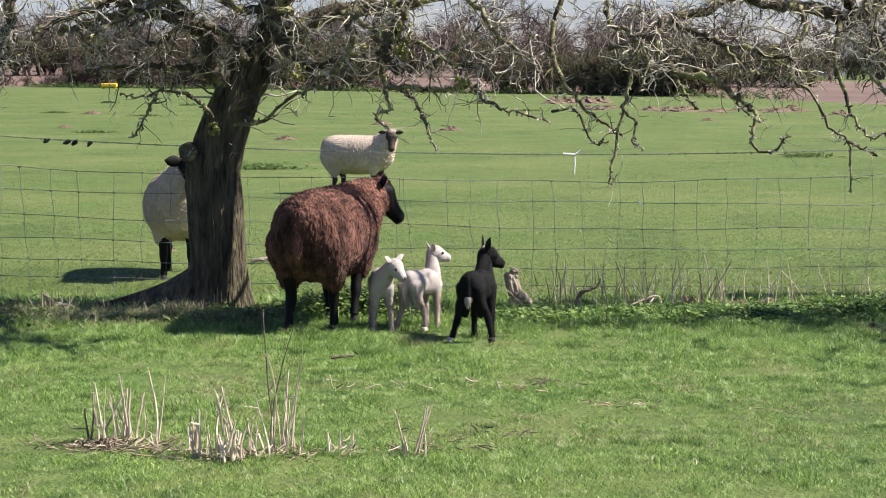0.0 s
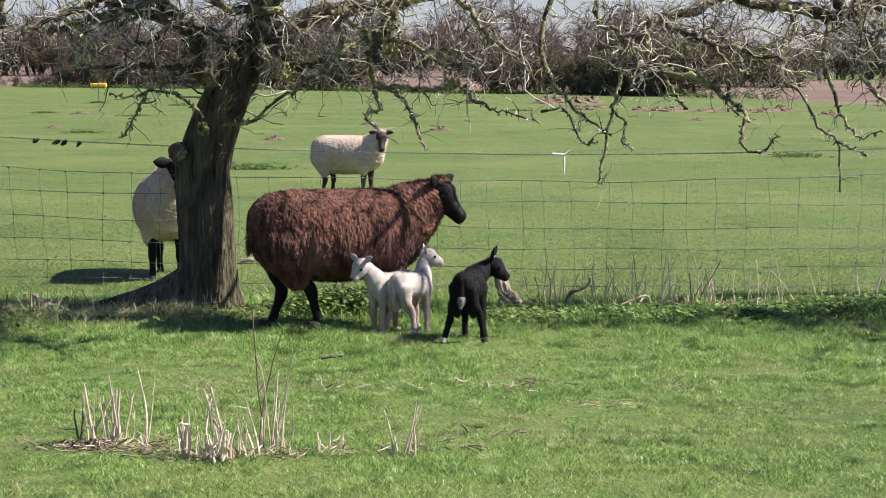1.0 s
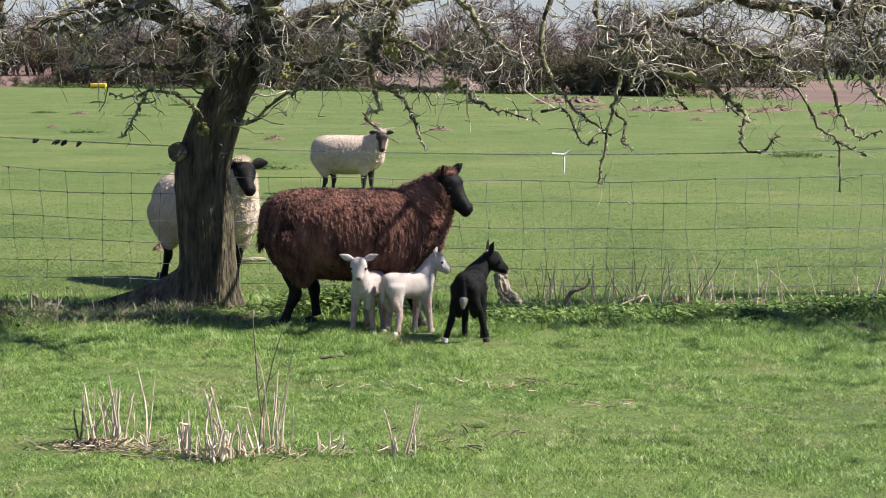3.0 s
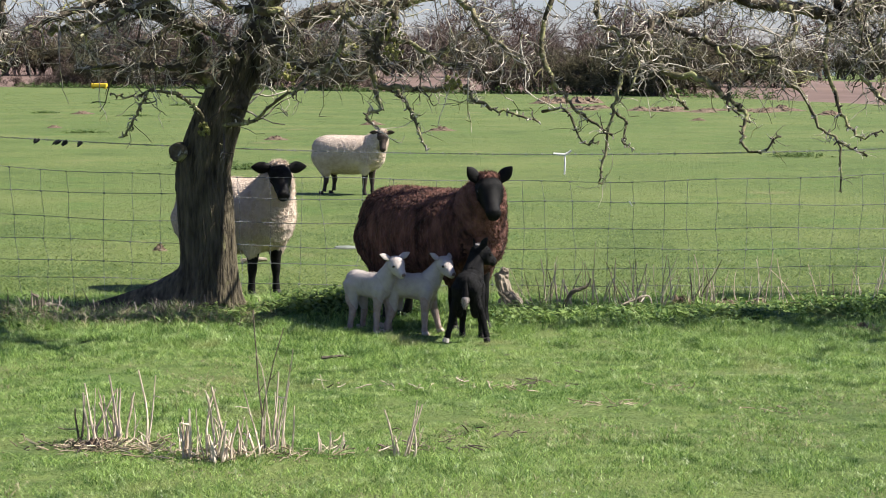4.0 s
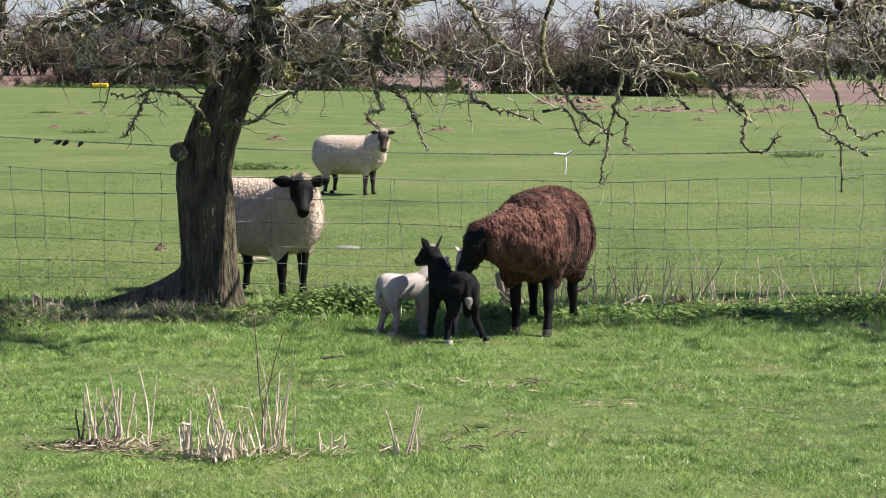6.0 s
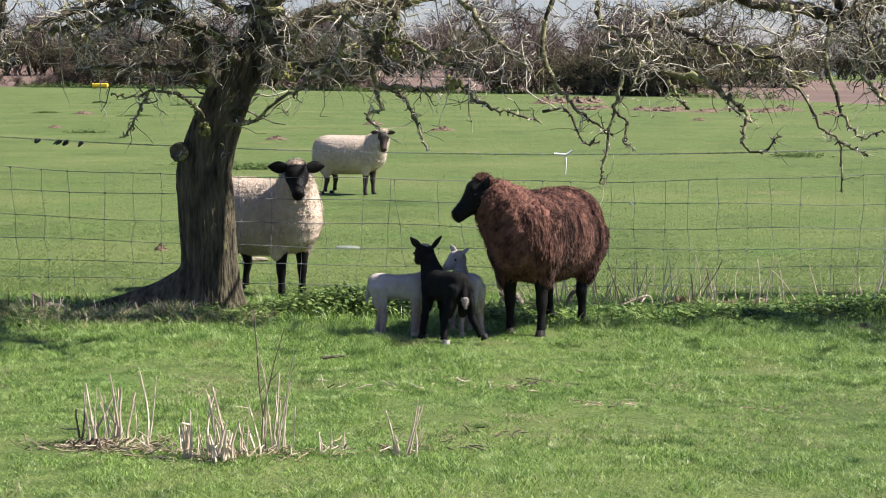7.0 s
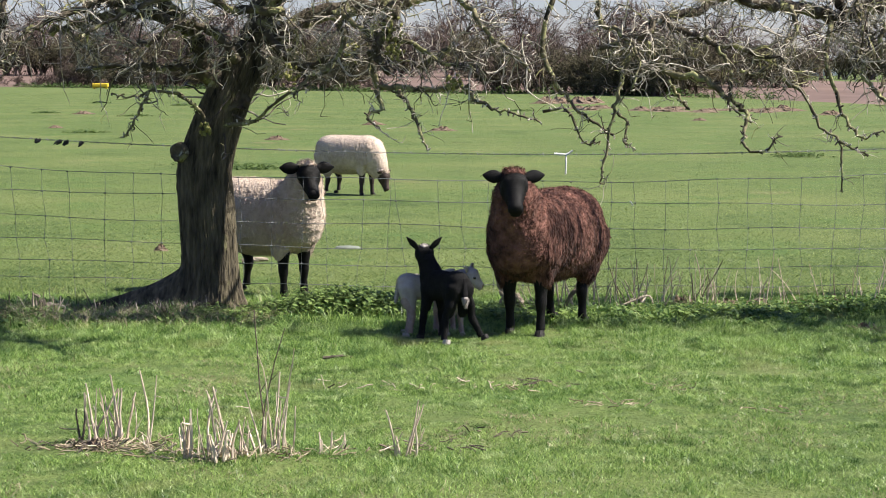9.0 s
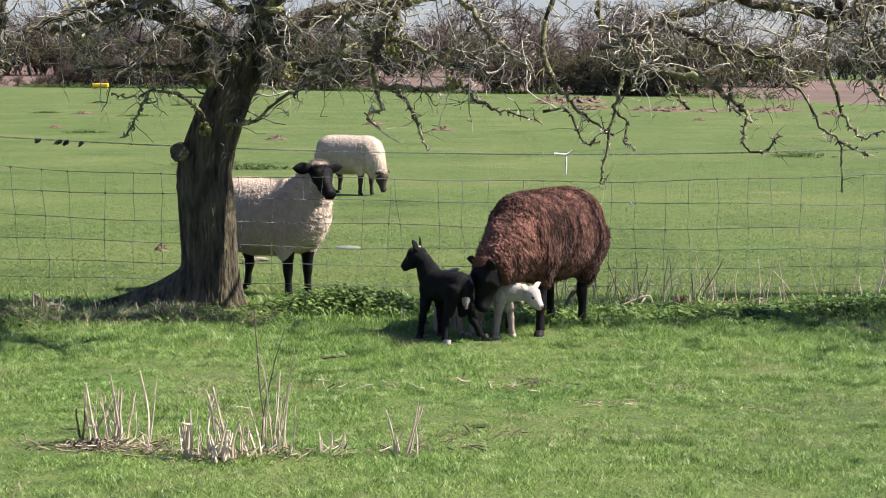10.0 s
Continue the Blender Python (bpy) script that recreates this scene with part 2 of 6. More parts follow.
def normals(v, quads):
    nf = np.cross(v[quads[:, 2]] - v[quads[:, 0]], v[quads[:, 3]] - v[quads[:, 1]])
    nv = np.stack([sum(np.bincount(quads[:, c], weights=nf[:, k], minlength=len(v)) for c in range(4)) for k in range(3)], 1)
    nv /= np.linalg.norm(nv, axis=1)[:, None] + 1e-12
    return nv if np.sum(nv * (v - v.mean(axis=0))) > 0 else -nv


def locks_on(v, nor, depth, cell, rng, stretch=2.2):
    """The skin pushed out into rounded wool locks with creases between them, longer downwards than across."""
    off = Vector(rng.random(3) * 20)
    lift = np.zeros(len(v))
    for i, (x, y, z) in enumerate(v):
        w = 0.5 * cell * noise.noise((x / cell * 0.5, y / cell * 0.5, z / cell * 0.5))
        q = Vector(((x + w) / cell, (y - w) / cell, (z + w) / cell / stretch)) + off
        near, fine = noise.voronoi(q)[0], noise.voronoi(q * 2.1)[0]
        lift[i] = min(1.0, (near[1] - near[0]) * 2.2) + 0.5 * min(1.0, (fine[1] - fine[0]) * 2.0) + 0.8 * noise.noise(q * 0.25)
    return v + nor * (lift * depth)[:, None]


def fleece_on(v, quads, nor, count, length, width, fall, rng, lift=0.6, wild=0.25):
    """Wool fibres on a melted skin."""
    area = np.linalg.norm(np.cross(v[quads[:, 2]] - v[quads[:, 0]], v[quads[:, 3]] - v[quads[:, 1]]), axis=1)
    pick = quads[rng.choice(len(quads), count, p=area / area.sum())]
    share = rng.dirichlet((1, 1, 1, 1), count)[..., None]
    return wisps((v[pick] * share).sum(axis=1), nor[pick[:, 0]], length, width, fall, rng, lift, wild)


def fleece(grid, count, length, width, fall, rng, lift=0.6, wild=0.25):
    """Wool fibres on a lofted grid."""
    n, k, _ = grid.shape
    nxt = np.roll(grid, -1, axis=1)
    quad = [grid[:-1], nxt[:-1], nxt[1:], grid[1:]]
    nor = np.cross(quad[2] - quad[0], quad[3] - quad[1])
    area = np.linalg.norm(nor, axis=2)
    nor = nor / (area[..., None] + 1e-12)
    centre = grid.mean(axis=1)
    out = (quad[0] + quad[2]) / 2 - ((centre[:-1] + centre[1:]) / 2)[:, None]
    if np.sum(nor * out) < 0:
        nor = -nor
    pick = rng.choice(area.size, count, p=(area / area.sum()).ravel())
    u, w = rng.random((count, 1)), rng.random((count, 1))
    q = [x.reshape(-1, 3)[pick] for x in quad]
    p = (q[0] * (1 - u) + q[1] * u) * (1 - w) + (q[3] * (1 - u) + q[2] * u) * w
    return wisps(p, nor.reshape(-1, 3)[pick], length, width, fall, rng, lift, wild)


def wisps(p, d, length, width, fall, rng, lift, wild):
    """Fine bent tapering wisps that stand off the skin at the points p, along its normals d, and hang down."""
    count = len(p)
    size = 0.7 + 0.6 * rng.random((count, 1))
    down = np.array([[0, 0, -1.0]])
    hang = down - d * np.sum(down * d, axis=1, keepdims=True)  # down along the skin
    go = d * lift + hang * fall + rng.standard_normal((count, 3)) * wild
    go /= np.linalg.norm(go, axis=1)[:, None]
    end = go * 0.75 + hang * fall * 0.4 + rng.standard_normal((count, 3)) * wild * 0.6
    end /= np.linalg.norm(end, axis=1)[:, None]
    side = np.cross(d, go + rng.standard_normal((count, 3)) * 0.3)
    side /= np.linalg.norm(side, axis=1)[:, None] + 1e-9
    other = np.cross(go, side)
    base, mid = p - d * width * 0.5, p + go * length * size * 0.5
    tip = mid + end * length * size * 0.55
    ring = lambda c, r: [c + r * size * (side * math.cos(a) + other * math.sin(a)) for a in (0.5, 2.6, 4.7)]
    verts = np.stack(ring(base, width) + ring(mid, width * 0.85) + [tip], axis=1).reshape(-1, 3)
    f = np.array([(0, 1, 4), (0, 4, 3), (1, 2, 5), (1, 5, 4), (2, 0, 3), (2, 3, 5), (3, 4, 6), (4, 5, 6), (5, 3, 6)])
    faces = (f[None] + (np.arange(count) * 7)[:, None, None]).reshape(-1, 3)
    return verts, faces.tolist()


# ---- ground ----
def far_side(x):
    """Where the pasture ends: its far side slants and comes nearer at one corner."""
    return float(np.interp(x, (-60, -48, -26.5, -13, 0, 10.5, 17.5, 19.5, 22, 30), (215, 208, 186, 170, 144, 135, 114, 98, 82, 66)))


def rise(x, y):
    """Height of the land: a level pasture, and arable land that climbs gently behind one half of it."""
    beyond = max(0.0, y - far_side(x))
    steep = float(np.interp(x / max(y, 1.0), (-0.23, 0.0, 0.1, 0.23), (0.021, 0.015, 0.008, 0.003)))
    return min(beyond * steep, 3.4) + 0.012 * math.sin(beyond * 0.06)


def build_ground():
    xs = [-2500, -900, -350, -160, -100, -75] + list(np.linspace(-60, 60, 121)) + [75, 100, 160, 350, 900, 2500]
    n = len(xs)
    verts, faces, slots, rows = [], [], [], 0
    for y in (-900, -200, -60, -20):
        verts += [(x, y, 0) for x in xs]
        rows += 1
    for share in np.linspace(0, 1, 60):
        verts += [(x, share * far_side(x), 0) for x in xs]
        rows += 1
    near_rows = rows - 1
    for d in (4, 9, 16, 26, 40, 60, 85, 115, 150, 200, 280, 420, 800, 3000):
        verts += [(x, far_side(x) + d, rise(x, far_side(x) + d)) for x in xs]
        rows += 1
    for i in range(rows - 1):
        for j in range(n - 1):
            faces.append((i * n + j, i * n + j + 1, (i + 1) * n + j + 1, (i + 1) * n + j))
            x, y, _ = verts[i * n + j]
            green = i < near_rows or (y > 215 and x / y > 0.11)
            slots.append(0 if green else 1)
    ob = part("ground", verts, faces, [MAT["turf"], MAT["plough"]], smooth=True, slots=slots)
    tagged(ob, "grazed green pasture with ploughed brown land behind it", "ground", kind="structure")


build_ground()


def scatter(count, x_of, y0, y1, rng, power=1.0):
    """Random ground points between two distances, over the width that x_of gives at each."""
    y = y0 + (y1 - y0) * rng.random(count) ** power
    x = x_of(y) * (rng.random(count) * 2 - 1)
    return np.stack([x, y], 1)


def blades(points, height, width, rng, lean=0.5):
    """Grass blades, one bent pair of triangles each."""
    n = len(points)
    ang = rng.random(n) * 2 * np.pi
    lumps = np.array([1 + 0.75 * noise.noise((x * 4, y * 4, 7)) + 0.35 * noise.noise((x * 0.9, y * 0.9, 1)) for x, y in points])
    h = height * (0.4 + 0.9 * rng.random(n)) * lumps
    w = width * (0.6 + 0.8 * rng.random(n))
    base = np.column_stack([points, np.zeros(n) - 0.004])
    side = np.column_stack([np.cos(ang), np.sin(ang), np.zeros(n)]) * w[:, None] / 2
    tilt = rng.random(n) * lean
    ang2 = rng.random(n) * 2 * np.pi
    tilt_way = np.column_stack([np.cos(ang2) * tilt, np.sin(ang2) * tilt, np.ones(n)])
    mid = base + tilt_way * (h * 0.55)[:, None]
    tip = mid + np.column_stack([np.cos(ang2) * (tilt * 1.6 + 0.15), np.sin(ang2) * (tilt * 1.6 + 0.15), np.ones(n) * 0.75]) * (h * 0.5)[:, None]
    verts = np.stack([base - side, base + side, mid + side * 0.8, mid - side * 0.8, tip], 1).reshape(-1, 3)
    k = (np.arange(n) * 5)[:, None, None]
    faces = (np.array([(0, 1, 2), (0, 2, 3), (3, 2, 4)])[None] + k).reshape(-1, 3)
    return verts, faces


def slivers(points, height, width, rng, up=(0.2, 0.45)):
    """Short leaning grass blades of one triangle each."""
    n = len(points)
    ang, ang2 = rng.random(n) * 2 * np.pi, rng.random(n) * 2 * np.pi
    h, w = height * (0.4 + 0.9 * rng.random(n)), width * (0.6 + 0.8 * rng.random(n))
    base = np.column_stack([points, np.zeros(n) - 0.003])
    side = np.column_stack([np.cos(ang), np.sin(ang), np.zeros(n)]) * w[:, None] / 2
    tip = base + np.column_stack([np.cos(ang2), np.sin(ang2), up[0] + up[1] * rng.random(n)]) * h[:, None]
    return np.stack([base - side, base + side, tip], 1).reshape(-1, 3), np.arange(3 * n).reshape(-1, 3)


def build_grass():
    rng = np.random.default_rng(3)
    width = lambda y: y * 0.245 + 0.25
    near = scatter(560000, width, 6.2, 12.6, rng, 0.85)
    # uneven growth: thinner and shorter on worn spots
    growth = np.array([0.6 * noise.noise((x * 1.3, y * 0.8, 0)) + 0.6 * noise.noise((x * 6, y * 4, 3)) + 0.4 * noise.noise((x * 15, y * 10, 8)) for x, y in near])
    keep = growth > -0.42 + 0.3 * (rng.random(len(near)) - 0.5)
    near = near[keep]
    tall = np.interp(near[:, 1], (6, 9.3, 10.6, 12.6), (0.018, 0.020, 0.034, 0.040)) * np.clip(0.95 + 0.9 * growth[keep], 0.35, 1.9)
    v, f = blades(near, tall, 0.0022, rng, 1.5)
    tagged(part("grass", v, f, MAT["blade"]), "short grazed green grass blades", "grass", kind="stuff")
    mid = scatter(400000, width, 12.6, 46.0, rng, 2.1)
    v, f = slivers(mid, np.interp(mid[:, 1], (12, 16, 24, 46), (0.042, 0.034, 0.024, 0.012)), np.interp(mid[:, 1], (12, 23, 46), (0.0046, 0.0085, 0.014)), rng)
    tagged(part("grass", v, f, MAT["pasture"]), "short pasture grass behind the wire fence", "grass", kind="stuff")
    # blades farther out, thinning with distance
    y = 1.0 / (1 / 20.0 + (1 / 150.0 - 1 / 20.0) * rng.random(190000))
    far = np.column_stack([(rng.random(len(y)) * 2 - 1) * width(y), y])
    far = far[[q[1] < far_side(q[0]) - 1 for q in far]]
    v, f = slivers(far, far[:, 1] * 0.0016, far[:, 1] * 0.0007, rng, (0.03, 0.10))
    tagged(part("grass", v, f, MAT["far_pasture"]), "grass blades far out in the pasture", "grass", kind="stuff")
    # longer grass in front of the fence
    strip = np.column_stack([rng.random(14000) * 7.6 - 3.8, 11.75 + rng.standard_normal(14000) * 0.35])
    v, f = blades(strip, 0.075, 0.0045, rng, 0.9)
    tagged(part("long_grass", v, f, MAT["blade"]), "longer ungrazed grass under the fence", "grass", kind="stuff")
    rough = np.column_stack([-3.3 + rng.random(5200) * 2.3, 11.5 + rng.standard_normal(5200) * 0.22])
    v, f = blades(rough, 0.07, 0.004, rng, 1.6)
    tagged(part("dead_grass", v, f, MAT["straw"]), "rough dead grass round the foot of the tree", "grass", kind="stuff")
    dry = scatter(60000, width, 6.3, 13.0, rng)  # thatch in loose patches
    keep = np.array([noise.noise((x * 1.5, y * 1.1, 9)) + 0.5 * noise.noise((x * 6, y * 5, 2)) for x, y in dry]) > 0.26 + 0.3 * (rng.random(len(dry)) - 0.5)
    dry = dry[keep]
    v, f = blades(dry, 0.02, 0.003, rng, 2.4)
    tagged(part("dead_grass", v, f, MAT["straw"]), "scattered dead straw-coloured grass", "grass", kind="stuff")


build_grass()


# ---- far hedge and trees ----
def grow(pile, start, way, length, radius, depth, rng, spread=0.6, droop=0.0, bend=0.25):
    """A bare woody plant by repeated forking."""
    steps = 4
    line = [np.array(start, float)]
    way = np.array(way, float)
    for _ in range(steps):
        way = way + rng.standard_normal(3) * bend + np.array([0, 0, -droop])
        way /= np.linalg.norm(way)
        line.append(line[-1] + way * length / steps)
    pile.add(*tube(line, [radius, radius * 0.55], 3 if depth < 2 else 5))
    if depth == 0:
        return
    for _ in range(rng.integers(3, 6)):
        i = rng.integers(2, steps + 1)
        w = way + rng.standard_normal(3) * spread
        grow(pile, line[i], w / np.linalg.norm(w), length * rng.uniform(0.5, 0.8), radius * 0.62, depth - 1, rng, spread, droop, bend)


def build_hedge_tree(x, y, height, rng, mat, label, name="hedge_tree", category="tree", stems=1, thick=1.0, dense=5):
    """A bare woody plant: one trunk part a stem, and a crown of fine twigs."""
    ob = thing(name, pose(x, y, rise(x, y)), label, category, "bare trees along the far field edge")
    crown = Pile()
    for s in range(stems):
        ox, oy = rng.normal(0, 0.22 * height * (stems > 1), 2) * (1, 0.5)
        line = [(ox, oy, -0.1)]
        lift = height * (0.11 if stems == 1 else 0.05)
        for k in range(3):
            line.append((line[-1][0] + rng.normal(0, 0.1), line[-1][1] + rng.normal(0, 0.1), line[-1][2] + lift))
        part("trunk", *tube(line, [height * 0.02 * thick, height * 0.014 * thick], 6), MAT["far_twig"], ob)
        for _ in range(dense):
            w = np.array([rng.normal(0, 0.55), rng.normal(0, 0.55), 1.0])
            k = rng.integers(1, 4)
            grow(crown, line[k], w / np.linalg.norm(w), height * rng.uniform(0.26, 0.36), 0.05 * thick, 3, rng, 0.75, 0.0, 0.22)
    tagged(part("crown", crown.verts(), crown.f, MAT[mat], ob), kind="stuff")
    return ob


def build_far_edge():
    rng = np.random.default_rng(11)
    kinds = ((7.0, "far_twig", "bare grey-brown hedgerow tree at the field edge", "hedge_tree", "tree", 1, 1.2, 7),
             (6.2, "far_twig", "bare spreading hedgerow tree at the field edge", "hedge_tree", "tree", 2, 1.1, 5),
             (4.6, "far_bush", "dense olive-brown thicket at the field edge", "thicket", "bush", 6, 1.0, 4),
             (3.6, "far_twig", "low leafless brown shrub at the field edge", "shrub", "bush", 5, 1.1, 4),
             (5.4, "far_bush", "tall olive-brown thicket at the field edge", "thicket", "bush", 5, 1.1, 5))
    models = [build_hedge_tree((-34, -29, -24, -38, 12.5)[i], far_side((-34, -29, -24, -38, 12.5)[i]) + 4, h, rng, m, label, nm, cat, st, th, de) for i, (h, m, label, nm, cat, st, th, de) in enumerate(kinds)]
    spots = []

    def stand(lo, hi, count, beyond, jitter, picks, small, large):
        """A row of plants between two bearings (sideways metres per metre of depth), so far behind the pasture's edge."""
        for i in range(count):
            k = lo + (hi - lo) * (i + rng.uniform(0.1, 0.9)) / count
            y = 140.0
            for _ in range(6):
                y = far_side(k * y) + beyond
            y += rng.normal(0, jitter)
            spots.append((k * y, y, models[picks[i % len(picks)]], rng.uniform(small, large)))

    stand(-0.235, -0.20, 4, 3, 1.0, (3,), 0.4, 0.6)             # low scrub on the field edge
    stand(-0.20, -0.135, 9, 3, 1.0, (2, 3, 4), 0.7, 1.0)
    stand(-0.135, -0.07, 7, 4, 1.0, (3, 2, 4), 0.7, 1.0)
    stand(-0.07, -0.04, 4, 3, 0.8, (4, 2), 0.75, 0.95)
    stand(-0.04, 0.02, 2, 4, 0.8, (3,), 0.35, 0.5)
    stand(0.02, 0.07, 6, 3, 1.0, (4, 2, 1), 0.8, 1.0)
    stand(0.07, 0.13, 12, 3, 1.2, (2, 4), 0.85, 1.1)
    stand(0.13, 0.19, 7, 75, 6, (4, 2, 1), 0.9, 1.2)
    stand(-0.24, -0.06, 22, 55, 6, (0, 4, 1, 4), 1.3, 1.75)      # trees behind the ploughed land
    stand(-0.06, 0.02, 8, 75, 6, (0, 4, 1), 1.0, 1.4)
    stand(0.02, 0.14, 12, 70, 6, (4, 2, 0), 0.9, 1.2)
    stand(-0.25, 0.02, 22, 150, 10, (0, 1, 4), 1.6, 2.2)        # a second, farther row
    stand(0.0, 0.12, 14, 190, 10, (0, 1), 1.5, 2.0)
    stand(0.12, 0.25, 16, 170, 12, (0, 4, 1), 0.9, 1.5)
    for x, y, model, s in spots:
        ob = copy_thing(model, pose(x, y, rise(x, y), 0, 0, rng.uniform(0, 360)))
        ob.scale = (s * 1.15, s * 1.15, s)


build_far_edge()


def build_mound(x, y, sx, sy, h, rng, label):
    """A heap of crumbly soil."""
    n, k = 9, 18
    verts = [(0, 0, h)]
    for i in range(1, n):
        r = i / (n - 1)
        for j in range(k):
            a = j / k * 2 * math.pi
            z = h * (math.cos(r * math.pi) * 0.5 + 0.5) * (1 + rng.normal(0, 0.25)) - 0.01 * (i == n - 1)
            q = r * (1 + rng.normal(0, 0.12))
            verts.append((sx * q * math.cos(a), sy * q * math.sin(a), z))
    faces = [(0, 1 + j, 1 + (j + 1) % k) for j in range(k)]
    for i in range(n - 2):
        for j in range(k):
            a, b = 1 + i * k + j, 1 + i * k + (j + 1) % k
            faces.append((a, a + k, b + k, b))
    ob = part("molehill", verts, faces, MAT["soil"], at=pose(x, y, 0))
    return tagged(ob, label, "molehill", "soil heaps in the pasture")


def build_mounds():
    rng = np.random.default_rng(5)
    for x, y, s, h in ((-13.0, 69.5, 0.5, 0.10), (-3.7, 42.6, 0.33, 0.08), (0.0, 49.5, 0.4, 0.09), (-10.5, 52.0, 0.25, 0.06),
                       (-2.0, 55.0, 0.4, 0.1), (5.6, 80.0, 0.6, 0.12), (13.7, 68.0, 0.55, 0.14), (12.0, 72.0, 0.4, 0.1), (8.0, 60.0, 0.3, 0.07),
                       (-2.35, 15.9, 0.07, 0.05), (-3.3, 13.4, 0.14, 0.06)):
        build_mound(x, y, s, s * 0.8, h, rng, "small crumbly reddish-brown molehill in the grass")
    for i in range(16):
        x = 6.2 + i * 0.55 + rng.normal(0, 0.3)
        build_mound(x, 76 + rng.normal(0, 2.5), rng.uniform(0.4, 0.9), 0.8, rng.uniform(0.05, 0.14), rng, "low brown earth heap at the pasture's far side")
    for i in range(4):
        build_mound(5.0 + i * 0.8, 95 + rng.normal(0, 1.5), 0.8, 0.9, 0.28, rng, "pale earth heap at the pasture's far side")


build_mounds()


def build_trough():
    ob = thing("feed_trough", pose(-32.4, 182.0, 0), "bright yellow plastic feed trough beside the far hedge", "trough")
    g, f = loft([(-0.75, 0, 0.33, 0.02, 0.02), (-0.72, 0, 0.33, 0.3, 0.2), (-0.4, 0, 0.33, 0.31, 0.2), (0, 0, 0.33, 0.31, 0.2), (0.4, 0, 0.33, 0.31, 0.2), (0.72, 0, 0.33, 0.3, 0.2), (0.75, 0, 0.33, 0.02, 0.02)], 12, 3, 4)
    part("tub", g.reshape(-1, 3), f, MAT["yellow"], ob)
    for x in (-0.55, 0.55):
        part("foot", *tube([(x, -0.25, 0.0), (x, 0.25, 0.0), ], [0.13], 6), MAT["yellow"], ob)


build_trough()


def build_shed():
    ob = thing("shed", pose(62.0, 318.0, rise(62, 318)), "white sheeted shed with a shallow grey roof far off", "shed")
    w, d, h = 2.4, 3.0, 2.4
    part("wall", [(-w, -d, 0), (w, -d, 0), (w, d, 0), (-w, d, 0), (-w, -d, h), (w, -d, h), (w, d, h), (-w, d, h)],
         [(0, 1, 5, 4), (1, 2, 6, 5), (2, 3, 7, 6), (3, 0, 4, 7)], MAT["shed_wall"], ob)
    part("roof", [(-w - .2, -d - .2, h), (w + .2, -d - .2, h), (w + .2, d + .2, h), (-w - .2, d + .2, h), (-w - .2, 0, h + .9), (w + .2, 0, h + .9)],
         [(0, 1, 5, 4), (2, 3, 4, 5), (1, 2, 5), (3, 0, 4), (3, 2, 1, 0)], MAT["shed_roof"], ob)


build_shed()


# ---- trees over the pasture ----
def crooked(start, way, length, steps, rng, bend, droop):
    line = [np.array(start, float)]
    way = np.array(way, float)
    for _ in range(steps):
        way = way + rng.standard_normal(3) * bend + np.array([0, 0, -droop])
        way /= np.linalg.norm(way)
        line.append(line[-1] + way * length / steps)
    return np.array(line)


def twigs_on(pile, line, amount, rng, size=1.0, flat=0.55):
    """Crooked thorny twigs with side shoots and short spurs, along a limb."""
    seg = np.linalg.norm(np.diff(line, axis=0), axis=1).sum()
    for _ in range(max(2, int(seg * amount))):
        i = rng.integers(1, len(line))
        p = line[i] + (line[i - 1] - line[i]) * rng.random()
        along = line[i] - line[i - 1]
        along /= np.linalg.norm(along) + 1e-9
        w = along * 0.5 + rng.standard_normal(3) * np.array([1, flat, 0.9]) + np.array([0, 0, -0.1])
        w /= np.linalg.norm(w)
        low = p[2] < 1.5  # hanging ends carry few, short twigs
        if low and rng.random() < 0.9:
            continue
        length = rng.uniform(0.12, 0.55) * size * (0.35 if low else 1.0)
        t = crooked(p, w, length, 6, rng, 0.42, 0.07)
        r = rng.uniform(0.0028, 0.0055) * (0.7 + 0.5 * size)
        pile.add(*tube(t, [r, r * 0.42], 4))
        for j in range(1, 7):
            for _ in range(rng.integers(0, 3)):
                s = rng.standard_normal(3)
                s /= np.linalg.norm(s)
                sub = crooked(t[j], s, rng.uniform(0.015, 0.05) if rng.random() < 0.6 else rng.uniform(0.06, 0.2), 3, rng, 0.4, 0.03)
                pile.add(*tube(sub, [r * 0.55, r * 0.3], 3))


def limb(tree, twigs, r0, r1, points, rng, amount=50, size=0.8):
    """One limb of a tree, with knobs and twigs."""
    line = spline(points, 5)
    line[1:-1] += rng.standard_normal((len(line) - 2, 3)) * min(0.012, r0 * 0.35)
    part("limb", *tube(line, [r0, (r0 + r1) * 0.5, r1], 8 if r0 > 0.03 else 6, 0.10 if r0 > 0.03 else 0.2, rng), MAT["limb" if r0 > 0.024 else "mossy_twig"], tree, smooth=True)
    if amount:
        twigs_on(twigs, line, amount, rng, size)
    # short knobbly spurs
    for _ in range(int(len(line) * 1.5)):
        i = rng.integers(1, len(line))
        s = rng.standard_normal(3)
        s /= np.linalg.norm(s)
        twigs.add(*tube(crooked(line[i], s, rng.uniform(0.012, 0.03) + r0 * 0.3, 2, rng, 0.35, 0), [0.006, 0.0045], 4))
    return line


